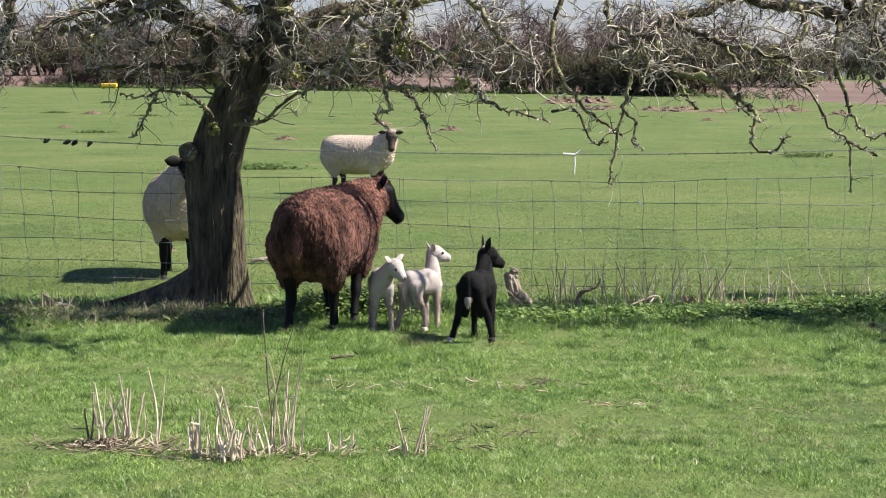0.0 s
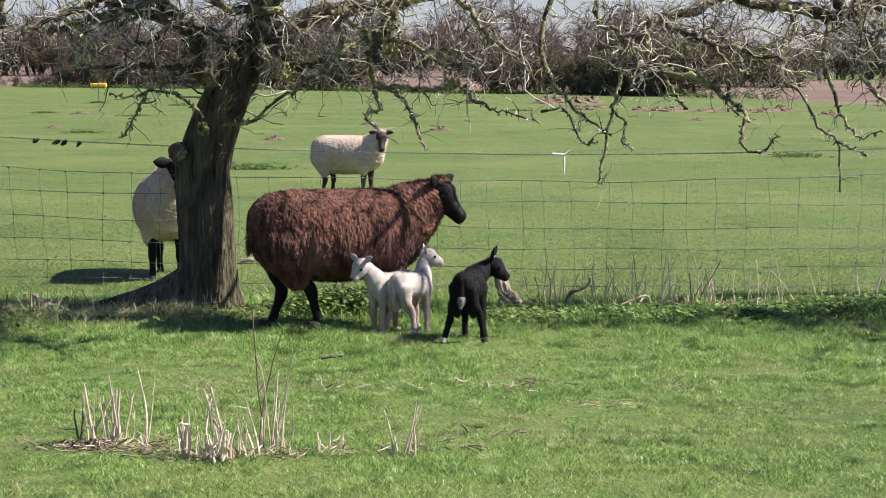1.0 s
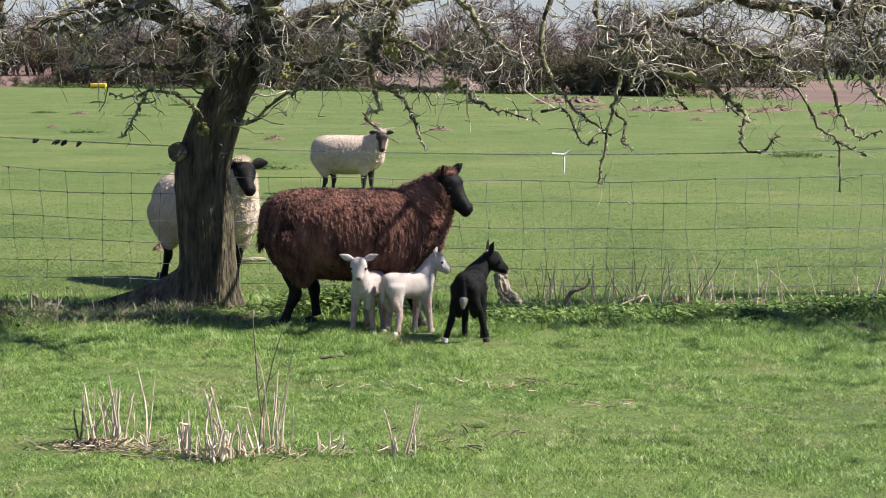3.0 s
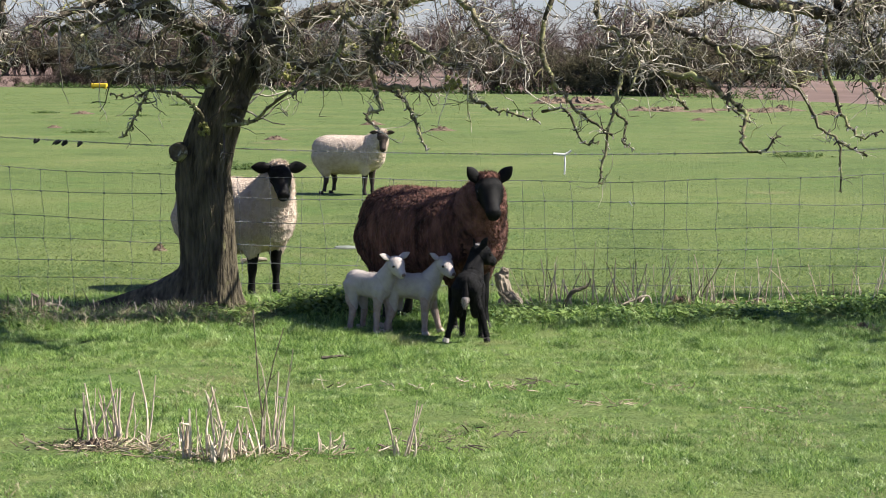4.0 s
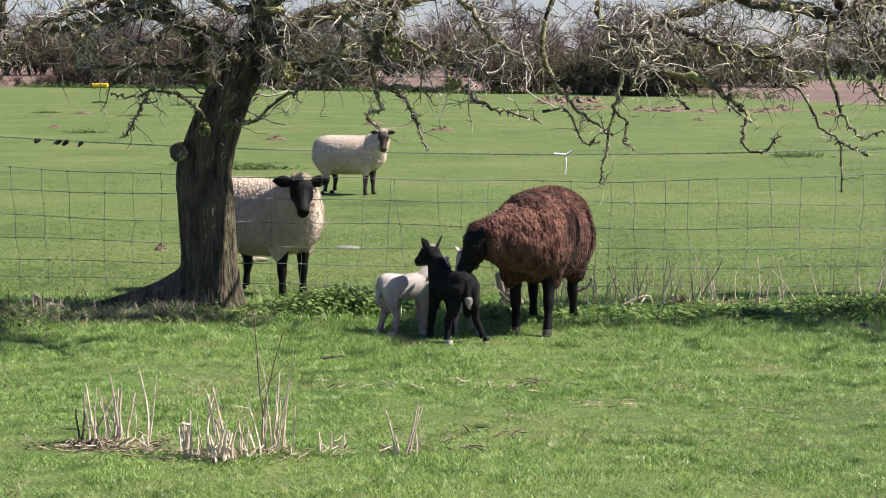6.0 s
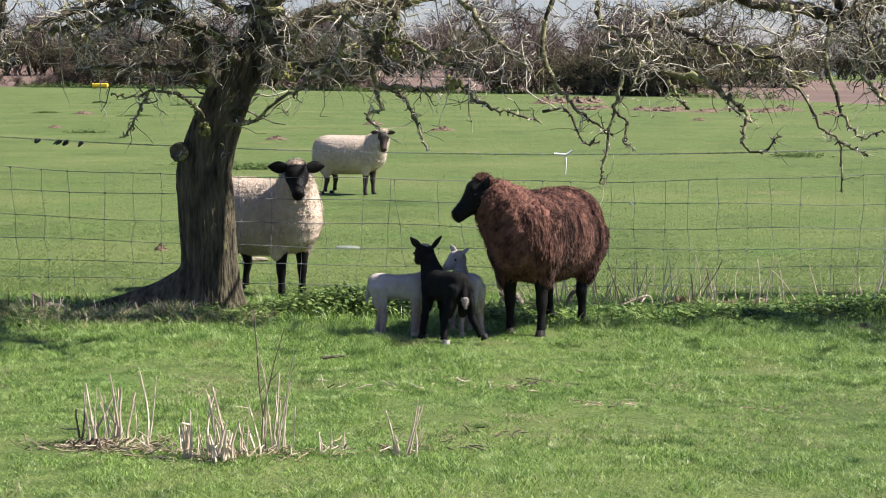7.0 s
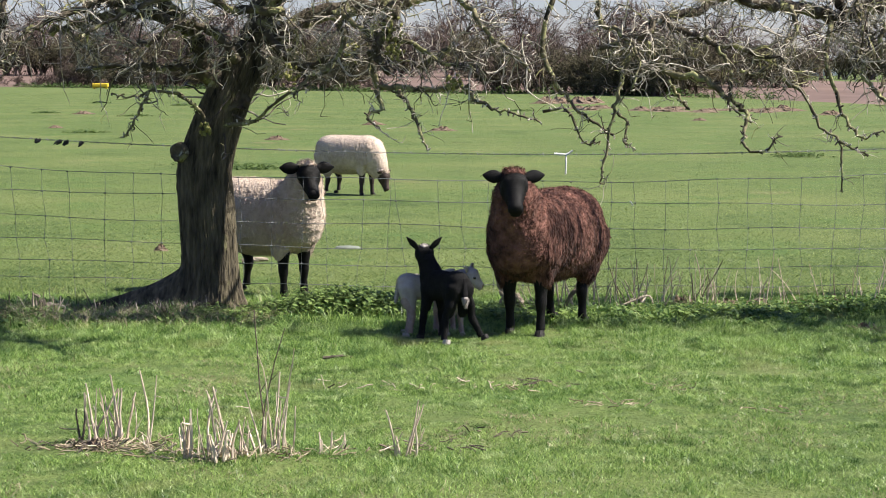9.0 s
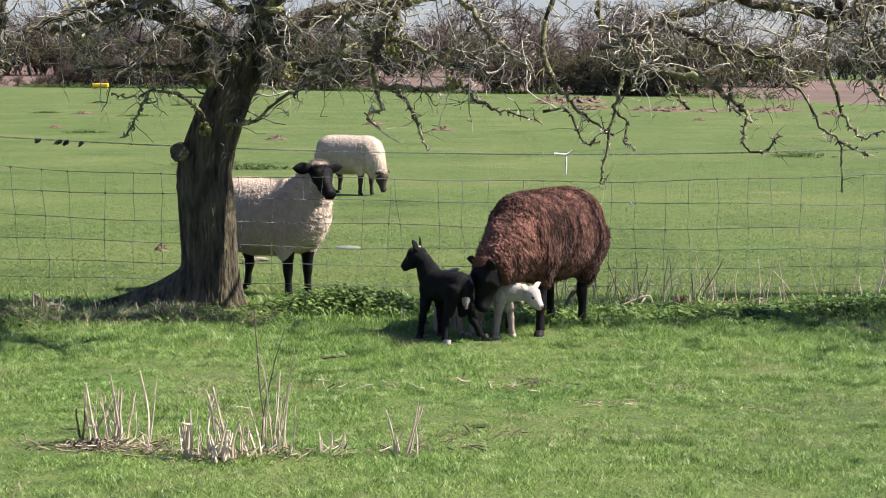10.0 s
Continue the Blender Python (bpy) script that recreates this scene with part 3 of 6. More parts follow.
def shade_canopy(tree, twigs, start, rng, count, reach, up, lo=0.0, hi=360.0):
    """Upper limbs, above head height, forking outwards: unseen, added only to shade the ground."""
    for k in range(count):
        a = radians(lo + (hi - lo) * (k + rng.random()) / count)
        way = np.array([math.cos(a), math.sin(a) * 0.8, up * rng.uniform(0.5, 1.4)])
        way /= np.linalg.norm(way)
        line = crooked(start, way, reach * rng.uniform(0.7, 1.2), 9, rng, 0.2, 0.10)
        line[:, 2] = np.maximum(line[:, 2], 2.12)
        part("limb", *tube(line, [0.07, 0.035, 0.012], 6, 0.08, rng), MAT["limb"], tree, smooth=True)
        twigs_on(twigs, line[3:], 4, rng, 1.3, 0.9)
        for _ in range(5):
            i = rng.integers(3, 9)
            w = line[i] - line[i - 1] + rng.standard_normal(3) * 0.25
            sub = crooked(line[i], w / np.linalg.norm(w), rng.uniform(0.6, 1.3), 6, rng, 0.3, 0.05)
            sub[:, 2] = np.maximum(sub[:, 2], 2.1)
            part("limb", *tube(sub, [0.022, 0.006], 5, 0.08, rng), MAT["limb"], tree, smooth=True)
            twigs_on(twigs, sub, 5, rng, 1.0, 0.9)


def build_trunk(tree):
    """Leaning, fluted trunk that flares into a long root."""
    rng = np.random.default_rng(21)
    k = 220
    rows = []
    line = spline([(-1.49, 11.9, -0.05, 0.235, 0.20), (-1.475, 11.9, 0.10, 0.195, 0.18), (-1.46, 11.9, 0.30, 0.168, 0.165), (-1.475, 11.9, 0.60, 0.168, 0.165),
                   (-1.485, 11.9, 0.88, 0.168, 0.16), (-1.42, 11.91, 1.12, 0.160, 0.155), (-1.34, 11.93, 1.32, 0.150, 0.15), (-1.27, 11.96, 1.48, 0.145, 0.145),
                   (-1.20, 12.0, 1.66, 0.125, 0.125)], 14)
    for x, y, z, rx, ry in line:
        ring = []
        for j in range(k):
            a = j / k * 2 * math.pi
            c, d = math.cos(a), math.sin(a)
            flute = 1 + 0.04 * math.sin(a * 5 + z * 1.5) + 0.035 * noise.noise((c * 2.2, d * 2.2, z * 1.2))
            wav = 0.10 * noise.noise((c * 3, d * 3, z * 6))
            ridge = abs(noise.noise((c * 11 + wav * 8, d * 11 - wav * 8, z * 2.6))) + 0.5 * abs(noise.noise((c * 24, d * 24, z * 6.5 + 4)))
            crack = 0.16 * min(ridge, 0.55) - 0.05 + 0.03 * noise.noise((c * 40, d * 40, z * 22))
            root = 0.0
            if z < 0.4:  # the long root runs out to one side
                root = max(0.0, -c) ** 7 * 0.62 * max(0.0, (0.28 - z) / 0.28) ** 1.6 * (1 + 0.25 * noise.noise((c * 4, d * 4, z * 9)))
                root += 0.06 * max(0.0, math.sin(a * 3 + 1)) * max(0.0, (0.3 - z) / 0.35) ** 2
            ring.append((x + (rx * (flute + crack) + root) * math.cos(a), y + ry * (flute + crack) * math.sin(a), z))
        rows.append(ring)
    verts = [p for r in rows for p in r]
    faces = [(i * k + j, i * k + (j + 1) % k, (i + 1) * k + (j + 1) % k, (i + 1) * k + j) for i in range(len(rows) - 1) for j in range(k)]
    part("trunk", verts, faces, MAT["bark"], tree, "fissured grey-brown trunk with a long spreading root", smooth=True)
    # healed knot of a lost branch
    g, f = loft([(-0.06, 0, 0, 0.07, 0.07), (0.0, 0, 0, 0.062, 0.062), (0.03, 0, 0, 0.058, 0.058), (0.042, 0, 0, 0.045, 0.045), (0.03, 0, 0, 0.025, 0.025), (0.022, 0, 0, 0.01, 0.01)], 16, 3, 2)
    g = g * (1 + 0.06 * rng.standard_normal(g.shape[:2])[..., None])
    part("knot", turned(g, pose(-1.615, 11.80, 0.985, 0, -8, -115)).reshape(-1, 3), f, MAT["limb"], tree, "healed round branch knot", smooth=True)


def build_main_tree():
    rng = np.random.default_rng(8)
    tree = thing("tree", pose(0, 0, 0), "old leafless thorny tree with fissured trunk and lichen-covered twigs", "tree")
    build_trunk(tree)
    twigs = Pile()
    limb(tree, twigs, 0.125, 0.080, [(-1.32, 11.9, 1.26), (-1.26, 11.96, 1.44), (-1.18, 12.02, 1.65), (-1.09, 12.08, 1.86), (-1.01, 12.14, 2.14), (-0.8, 12.2, 2.46)], rng)
    limb(tree, twigs, 0.065, 0.040, [(-1.38, 11.9, 1.37), (-1.44, 11.85, 1.5), (-1.52, 11.8, 1.68), (-1.66, 11.75, 1.85), (-1.89, 11.7, 2.05)], rng)
    limb(tree, twigs, 0.065, 0.035, [(-1.18, 12.05, 1.61), (-0.94, 12.12, 1.77), (-0.66, 12.19, 1.87), (-0.34, 12.26, 1.91), (-0.05, 12.33, 1.98), (0.42, 12.4, 2.15)], rng)
    limb(tree, twigs, 0.035, 0.012, [(-1.49, 11.6, 1.71), (-1.8, 11.54, 1.84), (-1.99, 11.48, 1.89), (-2.16, 11.42, 1.84), (-2.31, 11.36, 1.78), (-2.46, 11.3, 1.7)], rng)
    limb(tree, twigs, 0.028, 0.010, [(-1.48, 11.9, 1.47), (-1.55, 11.8, 1.5), (-1.66, 11.7, 1.5), (-1.79, 11.6, 1.51), (-1.97, 11.5, 1.51), (-2.17, 11.4, 1.49)], rng)
    limb(tree, twigs, 0.014, 0.005, [(-1.46, 11.8, 1.18), (-1.5, 11.74, 1.26), (-1.6, 11.68, 1.34), (-1.75, 11.62, 1.36), (-1.89, 11.56, 1.33), (-1.98, 11.5, 1.35)], rng)
    limb(tree, twigs, 0.010, 0.006, [(-1.76, 11.5, 1.36), (-1.8, 11.5, 1.28), (-1.85, 11.5, 1.18), (-1.91, 11.5, 1.09)], rng)
    limb(tree, twigs, 0.015, 0.006, [(-1.38, 11.8, 1.15), (-1.17, 11.7, 1.17), (-1.07, 11.6, 1.25), (-0.92, 11.5, 1.35), (-0.75, 11.4, 1.4)], rng)
    limb(tree, twigs, 0.032, 0.012, [(-1.09, 11.9, 1.71), (-0.98, 11.82, 1.57), (-0.82, 11.75, 1.5), (-0.63, 11.68, 1.61), (-0.49, 11.6, 1.54)], rng)
    limb(tree, twigs, 0.040, 0.020, [(-0.31, 11.3, 1.86), (-0.31, 11.27, 1.73), (-0.39, 11.23, 1.6), (-0.31, 11.2, 1.47)], rng)
    limb(tree, twigs, 0.020, 0.006, [(-0.44, 11.3, 1.6), (-0.38, 11.28, 1.4), (-0.21, 11.25, 1.38), (-0.05, 11.22, 1.37), (0.12, 11.2, 1.39), (0.17, 11.18, 1.33), (0.28, 11.15, 1.27), (0.41, 11.12, 1.24), (0.56, 11.1, 1.19)], rng)
    limb(tree, twigs, 0.014, 0.005, [(-0.39, 11.2, 1.37), (-0.36, 11.17, 1.26), (-0.44, 11.13, 1.23), (-0.37, 11.1, 1.16)], rng)
    limb(tree, twigs, 0.014, 0.005, [(-0.26, 11.2, 1.37), (-0.18, 11.13, 1.26), (-0.14, 11.07, 1.15), (-0.09, 11.0, 1.03)], rng)
    limb(tree, twigs, 0.022, 0.016, [(-0.16, 11.4, 1.5), (-0.11, 11.37, 1.54), (-0.01, 11.33, 1.59), (0.07, 11.3, 1.64)], rng)
    limb(tree, twigs, 0.020, 0.009, [(0.05, 11.3, 1.96), (0.17, 11.25, 1.83), (0.28, 11.2, 1.68), (0.41, 11.15, 1.58), (0.51, 11.1, 1.47)], rng)
    limb(tree, twigs, 0.020, 0.008, [(-0.61, 11.3, 1.83), (-0.44, 11.28, 1.7), (-0.21, 11.25, 1.65), (-0.01, 11.22, 1.54), (0.18, 11.2, 1.5)], rng)
    limb(tree, twigs, 0.030, 0.010, [(-1.24, 11.6, 1.54), (-1.37, 11.55, 1.71), (-1.53, 11.5, 1.77), (-1.72, 11.45, 1.67), (-1.88, 11.4, 1.59)], rng)
    limb(tree, twigs, 0.030, 0.010, [(-0.95, 11.5, 1.84), (-1.21, 11.38, 1.85), (-1.49, 11.25, 1.93), (-1.77, 11.12, 1.83), (-2.04, 11.0, 1.69)], rng)
    limb(tree, twigs, 0.020, 0.008, [(-0.65, 11.4, 1.83), (-0.58, 11.35, 1.67), (-0.68, 11.3, 1.5), (-0.77, 11.25, 1.45), (-0.87, 11.2, 1.34)], rng)
    limb(tree, twigs, 0.040, 0.016, [(-2.55, 11.5, 2.25), (-2.60, 11.45, 1.95), (-2.63, 11.42, 1.75), (-2.66, 11.4, 1.60), (-2.72, 11.38, 1.50)], rng, 70)
    limb(tree, twigs, 0.022, 0.040, [(-2.34, 11.5, 1.70), (-2.15, 11.5, 1.77), (-1.95, 11.52, 1.83), (-1.72, 11.55, 1.93), (-1.5, 11.6, 2.1)], rng, 70)
    for _ in range(14):  # twigs that sprout low on the trunk
        a = rng.uniform(0, 6.28)
        z = rng.uniform(1.1, 1.6)
        base = np.array([-1.42 + (z - 1.1) * 0.4 + 0.13 * math.cos(a), 11.92 + 0.13 * math.sin(a), z])
        w = np.array([math.cos(a), math.sin(a), rng.uniform(-0.3, 0.7)])
        line = crooked(base, w / np.linalg.norm(w), rng.uniform(0.15, 0.5), 6, rng, 0.35, 0.05)
        twigs.add(*tube(line, [0.007, 0.003], 4))
        twigs_on(twigs, line, 16, rng, 0.5)
    for path in (((-1.0, 12.0, 2.2), (-0.6, 11.3, 2.4), (-0.35, 10.6, 2.45), (0.1, 10.3, 2.4)), ((-1.1, 12.0, 2.2), (-1.1, 11.2, 2.5), (-1.3, 10.5, 2.55), (-1.7, 10.2, 2.5)),
                 ((-0.9, 12.1, 2.3), (-0.3, 11.9, 2.6), (0.3, 11.6, 2.7))):  # overhead limbs reaching forward, above the view, added for their shadows
        limb(tree, twigs, 0.05, 0.015, path, rng, 80, 1.2)
    for k in range(1):  # an added, unseen long limb that arches over the pasture and dapples it
        high = 2.55 + 0.3 * k
        path = ((-1.0, 12.0, 2.2), (-0.45 + 0.05 * k, 11.2 - 0.06 * k, high - 0.15), (0.4 + rng.normal(0, 0.1), 11.15 - 0.2 * k, high), (1.3 + rng.normal(0, 0.1), 10.95 - 0.22 * k, high + 0.1),
                (2.3 + rng.normal(0, 0.15), 10.8 - 0.22 * k + rng.normal(0, 0.1), high + 0.1))
        line = limb(tree, twigs, 0.045, 0.014, path, rng, 14, 1.0)
        for _ in range(3):
            i = rng.integers(8, len(line) - 1)
            w = line[i] - line[i - 1] + rng.standard_normal(3) * np.array([0.08, 0.12, 0.08])
            arm = crooked(line[i], w / np.linalg.norm(w), rng.uniform(0.5, 1.1), 6, rng, 0.25, 0.0)
            arm[:, 2] = np.maximum(arm[:, 2], 2.3)
            part("limb", *tube(arm, [0.022, 0.008], 5, 0.08, rng), MAT["limb"], tree, smooth=True)
            twigs_on(twigs, arm, 8, rng, 1.0, 0.9)
    shade_canopy(tree, twigs, (-1.1, 12.05, 2.1), rng, 7, 2.5, 0.5, -155, -5)
    tagged(part("twig_tangle", twigs.verts(), twigs.f, MAT["twig"], tree, "tangled grey leafless twigs"), kind="stuff")
    # lichen cushions
    lump = Pile()
    for x, y, z, s in ((-0.55, 11.5, 1.62, 0.05), (-0.30, 11.2, 1.70, 0.06), (-0.29, 11.2, 1.60, 0.045), (-0.92, 11.6, 1.45, 0.05), (0.06, 11.1, 1.42, 0.035), (-1.45, 11.75, 1.13, 0.03)):
        for _ in range(26):
            p = np.array([x, y, z]) + rng.standard_normal(3) * s * 0.6
            g, f = loft([(-0.014, 0, 0, 0.003, 0.003), (0, 0, 0, 0.013, 0.011), (0.014, 0, 0, 0.003, 0.003)], 5, 1, 2)
            lump.add(turned(g, pose(*p, *rng.uniform(0, 360, 3))).reshape(-1, 3), f)
    tagged(part("lichen", lump.verts(), lump.f, MAT["lichen"], tree, "yellow-green lichen cushions"), kind="stuff")


build_main_tree()


def build_right_tree():
    rng = np.random.default_rng(9)
    tree = thing("tree", pose(0, 0, 0), "leafless thorny tree with low lichen-covered limbs hanging over the fence", "tree")
    trunk = spline([(4.1, 12.7, -0.1), (4.05, 12.7, 0.5), (3.9, 12.6, 1.1), (3.6, 12.45, 1.6), (3.35, 12.3, 1.75)], 6)
    part("trunk", *tube(trunk, [0.24, 0.17, 0.16, 0.11], 20, 0.05, rng), MAT["bark"], tree, smooth=True)
    twigs = Pile()
    limb(tree, twigs, 0.060, 0.035, [(3.3, 12.3, 1.72), (3.06, 12.25, 1.9), (2.79, 12.2, 1.9), (2.56, 12.15, 1.84), (2.46, 12.1, 1.8), (2.28, 12.05, 1.87), (2.05, 12.0, 1.89), (1.88, 11.95, 1.93), (1.58, 11.9, 2.06)], rng)
    limb(tree, twigs, 0.040, 0.025, [(2.5, 12.1, 1.72), (2.49, 12.07, 1.86), (2.46, 12.03, 2.06), (2.4, 12.0, 2.31)], rng)
    limb(tree, twigs, 0.035, 0.016, [(1.81, 12.0, 1.99), (1.67, 11.92, 1.92), (1.48, 11.84, 1.83), (1.32, 11.76, 1.8), (1.21, 11.68, 1.7), (0.94, 11.6, 1.62)], rng)
    limb(tree, twigs, 0.026, 0.010, [(1.33, 11.8, 1.8), (1.5, 11.72, 1.7), (1.66, 11.65, 1.64), (1.88, 11.57, 1.59), (2.04, 11.5, 1.54)], rng)
    limb(tree, twigs, 0.023, 0.005, [(1.21, 11.7, 1.68), (1.35, 11.65, 1.49), (1.54, 11.6, 1.44), (1.7, 11.55, 1.33), (1.8, 11.5, 1.24), (1.81, 11.45, 1.14), (1.78, 11.4, 1.05), (1.87, 11.35, 1.0), (1.98, 11.3, 1.1)], rng)
    limb(tree, twigs, 0.014, 0.005, [(1.65, 11.6, 1.63), (1.73, 11.57, 1.47), (1.71, 11.53, 1.29), (1.78, 11.5, 1.22)], rng)
    limb(tree, twigs, 0.018, 0.005, [(2.13, 11.9, 1.71), (2.08, 11.82, 1.54), (2.1, 11.73, 1.41), (2.18, 11.65, 1.36), (2.27, 11.57, 1.15), (2.37, 11.48, 1.06), (2.37, 11.4, 0.78)], rng)
    limb(tree, twigs, 0.009, 0.004, [(2.35, 11.4, 1.07), (2.42, 11.4, 1.03), (2.52, 11.4, 0.99)], rng)
    limb(tree, twigs, 0.016, 0.005, [(2.39, 11.9, 1.78), (2.35, 11.82, 1.56), (2.41, 11.74, 1.3), (2.47, 11.66, 1.15), (2.53, 11.58, 1.08), (2.63, 11.5, 1.13)], rng)
    limb(tree, twigs, 0.018, 0.006, [(0.69, 11.8, 2.02), (0.6, 11.74, 1.65), (0.69, 11.68, 1.4), (0.76, 11.62, 1.31), (0.87, 11.56, 1.2), (1.02, 11.5, 1.1)], rng)
    limb(tree, twigs, 0.018, 0.005, [(1.11, 11.6, 1.67), (1.09, 11.56, 1.5), (1.05, 11.52, 1.37), (1.02, 11.48, 1.24), (0.97, 11.44, 0.99), (0.93, 11.4, 0.82)], rng)
    limb(tree, twigs, 0.010, 0.004, [(0.6, 11.6, 1.24), (0.74, 11.53, 1.25), (0.84, 11.47, 1.06), (0.93, 11.4, 1.07)], rng)
    limb(tree, twigs, 0.010, 0.004, [(1.03, 11.6, 1.24), (1.1, 11.53, 1.18), (1.08, 11.47, 1.07), (1.13, 11.4, 1.03)], rng)
    limb(tree, twigs, 0.018, 0.006, [(0.92, 11.8, 1.99), (0.96, 11.7, 1.78), (1.07, 11.6, 1.71), (1.17, 11.5, 1.54), (1.11, 11.4, 1.37)], rng)
    limb(tree, twigs, 0.020, 0.010, [(2.58, 12.0, 1.89), (2.64, 11.93, 1.64), (2.59, 11.85, 1.47), (2.68, 11.78, 1.33), (2.72, 11.7, 1.26)], rng)
    limb(tree, twigs, 0.018, 0.006, [(2.12, 11.8, 1.88), (2.15, 11.72, 1.74), (2.03, 11.65, 1.61), (1.89, 11.57, 1.47), (1.77, 11.5, 1.5)], rng)
    limb(tree, twigs, 0.024, 0.008, [(2.90, 12.0, 2.0), (2.77, 11.9, 1.82), (2.68, 11.85, 1.65), (2.73, 11.8, 1.50), (2.66, 11.75, 1.38)], rng, 80)
    limb(tree, twigs, 0.020, 0.007, [(2.60, 12.0, 2.0), (2.55, 11.95, 1.85), (2.59, 11.9, 1.70), (2.52, 11.85, 1.55)], rng, 80)
    limb(tree, twigs, 0.016, 0.007, [(1.32, 11.9, 1.60), (1.36, 11.85, 1.47), (1.42, 11.8, 1.36), (1.47, 11.8, 1.29), (1.51, 11.8, 1.25)], rng)
    # unseen limbs overhead, added to cast a band of shade before the weeds
    for path in (((5.3, 11.3, 2.3), (4.6, 11.2, 2.45), (3.9, 11.1, 2.5), (3.2, 11.02, 2.45), (2.5, 10.98, 2.4)), ((5.2, 11.5, 2.4), (4.7, 11.35, 2.6), (4.2, 11.25, 2.7))):
        limb(tree, twigs, 0.05, 0.015, path, rng, 55, 1.25)
    shade_canopy(tree, twigs, (3.9, 11.4, 2.15), rng, 3, 1.2, 0.5, -85, -20)
    tagged(part("twig_tangle", twigs.verts(), twigs.f, MAT["twig"], tree, "tangled grey leafless twigs"), kind="stuff")


build_right_tree()


# ---- fence ----
FENCE_Y = 12.2


def hang(ends):
    """Height along a wire from its heights towards both ends of the run and in between: the strained wires sag unevenly."""
    curve = np.polyfit((-2.75, -0.33, 2.6), ends, 2)
    return lambda x: float(np.polyval(curve, x))


def build_fence():
    rng = np.random.default_rng(4)
    ob = thing("wire_fence", pose(0, FENCE_Y, 0), "weathered sheep netting with one barbed wire above it", "fence")
    xs = np.linspace(-4.4, 4.6, 80)
    wob = lambda s, p: 0.006 * math.sin(p * 2.1 + s * 3) + 0.005 * math.sin(p * 5.3 + s)
    levels = [hang(h) for h in ((0.18, 0.12, 0.125), (0.295, 0.241, 0.234), (0.424, 0.36, 0.36), (0.572, 0.504, 0.482), (0.73, 0.665, 0.644), (0.877, 0.795, 0.816))]
    for n, height in enumerate(levels):
        line = [(x, 0.008 * math.sin(x * 3 + n), height(x) + wob(n, x)) for x in xs]
        part("line_wire", *tube(line, [0.0020], 5), MAT["wire"], ob)
    # upright stays, kinked between the line wires, with wrapped joints
    for x in np.arange(-4.3, 4.5, 0.178):
        line = []
        lean = rng.normal(0, 0.006)
        for n, height in enumerate([lambda q: 0.04] + levels):
            line.append((x + lean * n + rng.normal(0, 0.007), 0.006 * (-1) ** n, height(x) + (wob(n - 1, x) if n else 0)))
        v = Pile()
        v.add(*tube(line, [0.0014], 5))
        for p in line[1:]:
            v.add(*tube([(p[0] - 0.006, p[1], p[2]), (p[0] + 0.006, p[1], p[2])], [0.0048], 5))
        part("stay_wire", v.verts(), v.f, MAT["wire"], ob)
    # barbed wire: two twisted strands
    barbed = Pile()
    fine = np.linspace(-4.4, 4.6, 500)
    sag = hang((1.064, 0.967, 0.985))
    for ph in (0, math.pi):
        barbed.add(*tube([(x, 0.003 * math.cos(x * 60 + ph), sag(x) + 0.003 * math.sin(x * 60 + ph)) for x in fine], [0.0017], 4))
    part("barbed_wire", barbed.verts(), barbed.f, MAT["wire"], ob)
    for x in np.arange(-4.3, 4.5, 0.105):
        b = Pile()
        for s in (-1, 1):
            b.add(*tube([(x, 0, sag(x)), (x + 0.006 * s, 0.011 * s, sag(x) + 0.013)], [0.0018, 0.0008], 3))
            b.add(*tube([(x + 0.004, 0, sag(x)), (x + 0.004 - 0.006 * s, -0.011 * s, sag(x) - 0.012)], [0.0018, 0.0008], 3))
        part("barb", b.verts(), b.f, MAT["wire"], ob)
    # strips of white plastic caught on the wires
    tag = Pile()
    tag.add(*tube([(0.705, -0.01, 0.962), (0.745, -0.012, 0.958), (0.778, -0.012, 0.956), (0.80, -0.012, 0.966), (0.822, -0.012, 0.983)], [0.008, 0.009, 0.007], 6))
    tag.add(*tube([(0.778, -0.012, 0.958), (0.781, -0.014, 0.90), (0.777, -0.012, 0.83)], [0.0075, 0.006], 6))
    t = part("plastic_strip", tag.verts(), tag.f, MAT["white_plastic"], at=pose(0, FENCE_Y, 0))
    tagged(t, "white plastic strip tied to the barbed wire", "strip")
    t = part("plastic_strip", *tube([(1.19, -0.008, 0.66), (1.197, -0.01, 0.648), (1.21, -0.01, 0.632)], [0.006, 0.004], 5), MAT["white_plastic"], at=pose(0, FENCE_Y, 0))
    tagged(t, "small white plastic scrap caught on the netting", "strip")
    for x in (-2.56, -2.44, -2.38, -2.29):
        v = Pile()
        for _ in range(5):
            p = np.array([x, 0, sag(x)]) + rng.standard_normal(3) * (0.007, 0.004, 0.003)
            v.add(*tube(crooked(p, (-0.7, 0, -0.7), rng.uniform(0.025, 0.045), 3, rng, 0.12, 0.0), [0.008, 0.009, 0.003], 6))
        tagged(part("wool_tuft", v.verts(), v.f, MAT["dark_rag"], at=pose(0, FENCE_Y, 0)), "dark tuft of wool snagged on barbed wire", "wool tuft", "tufts on the wire")


build_fence()


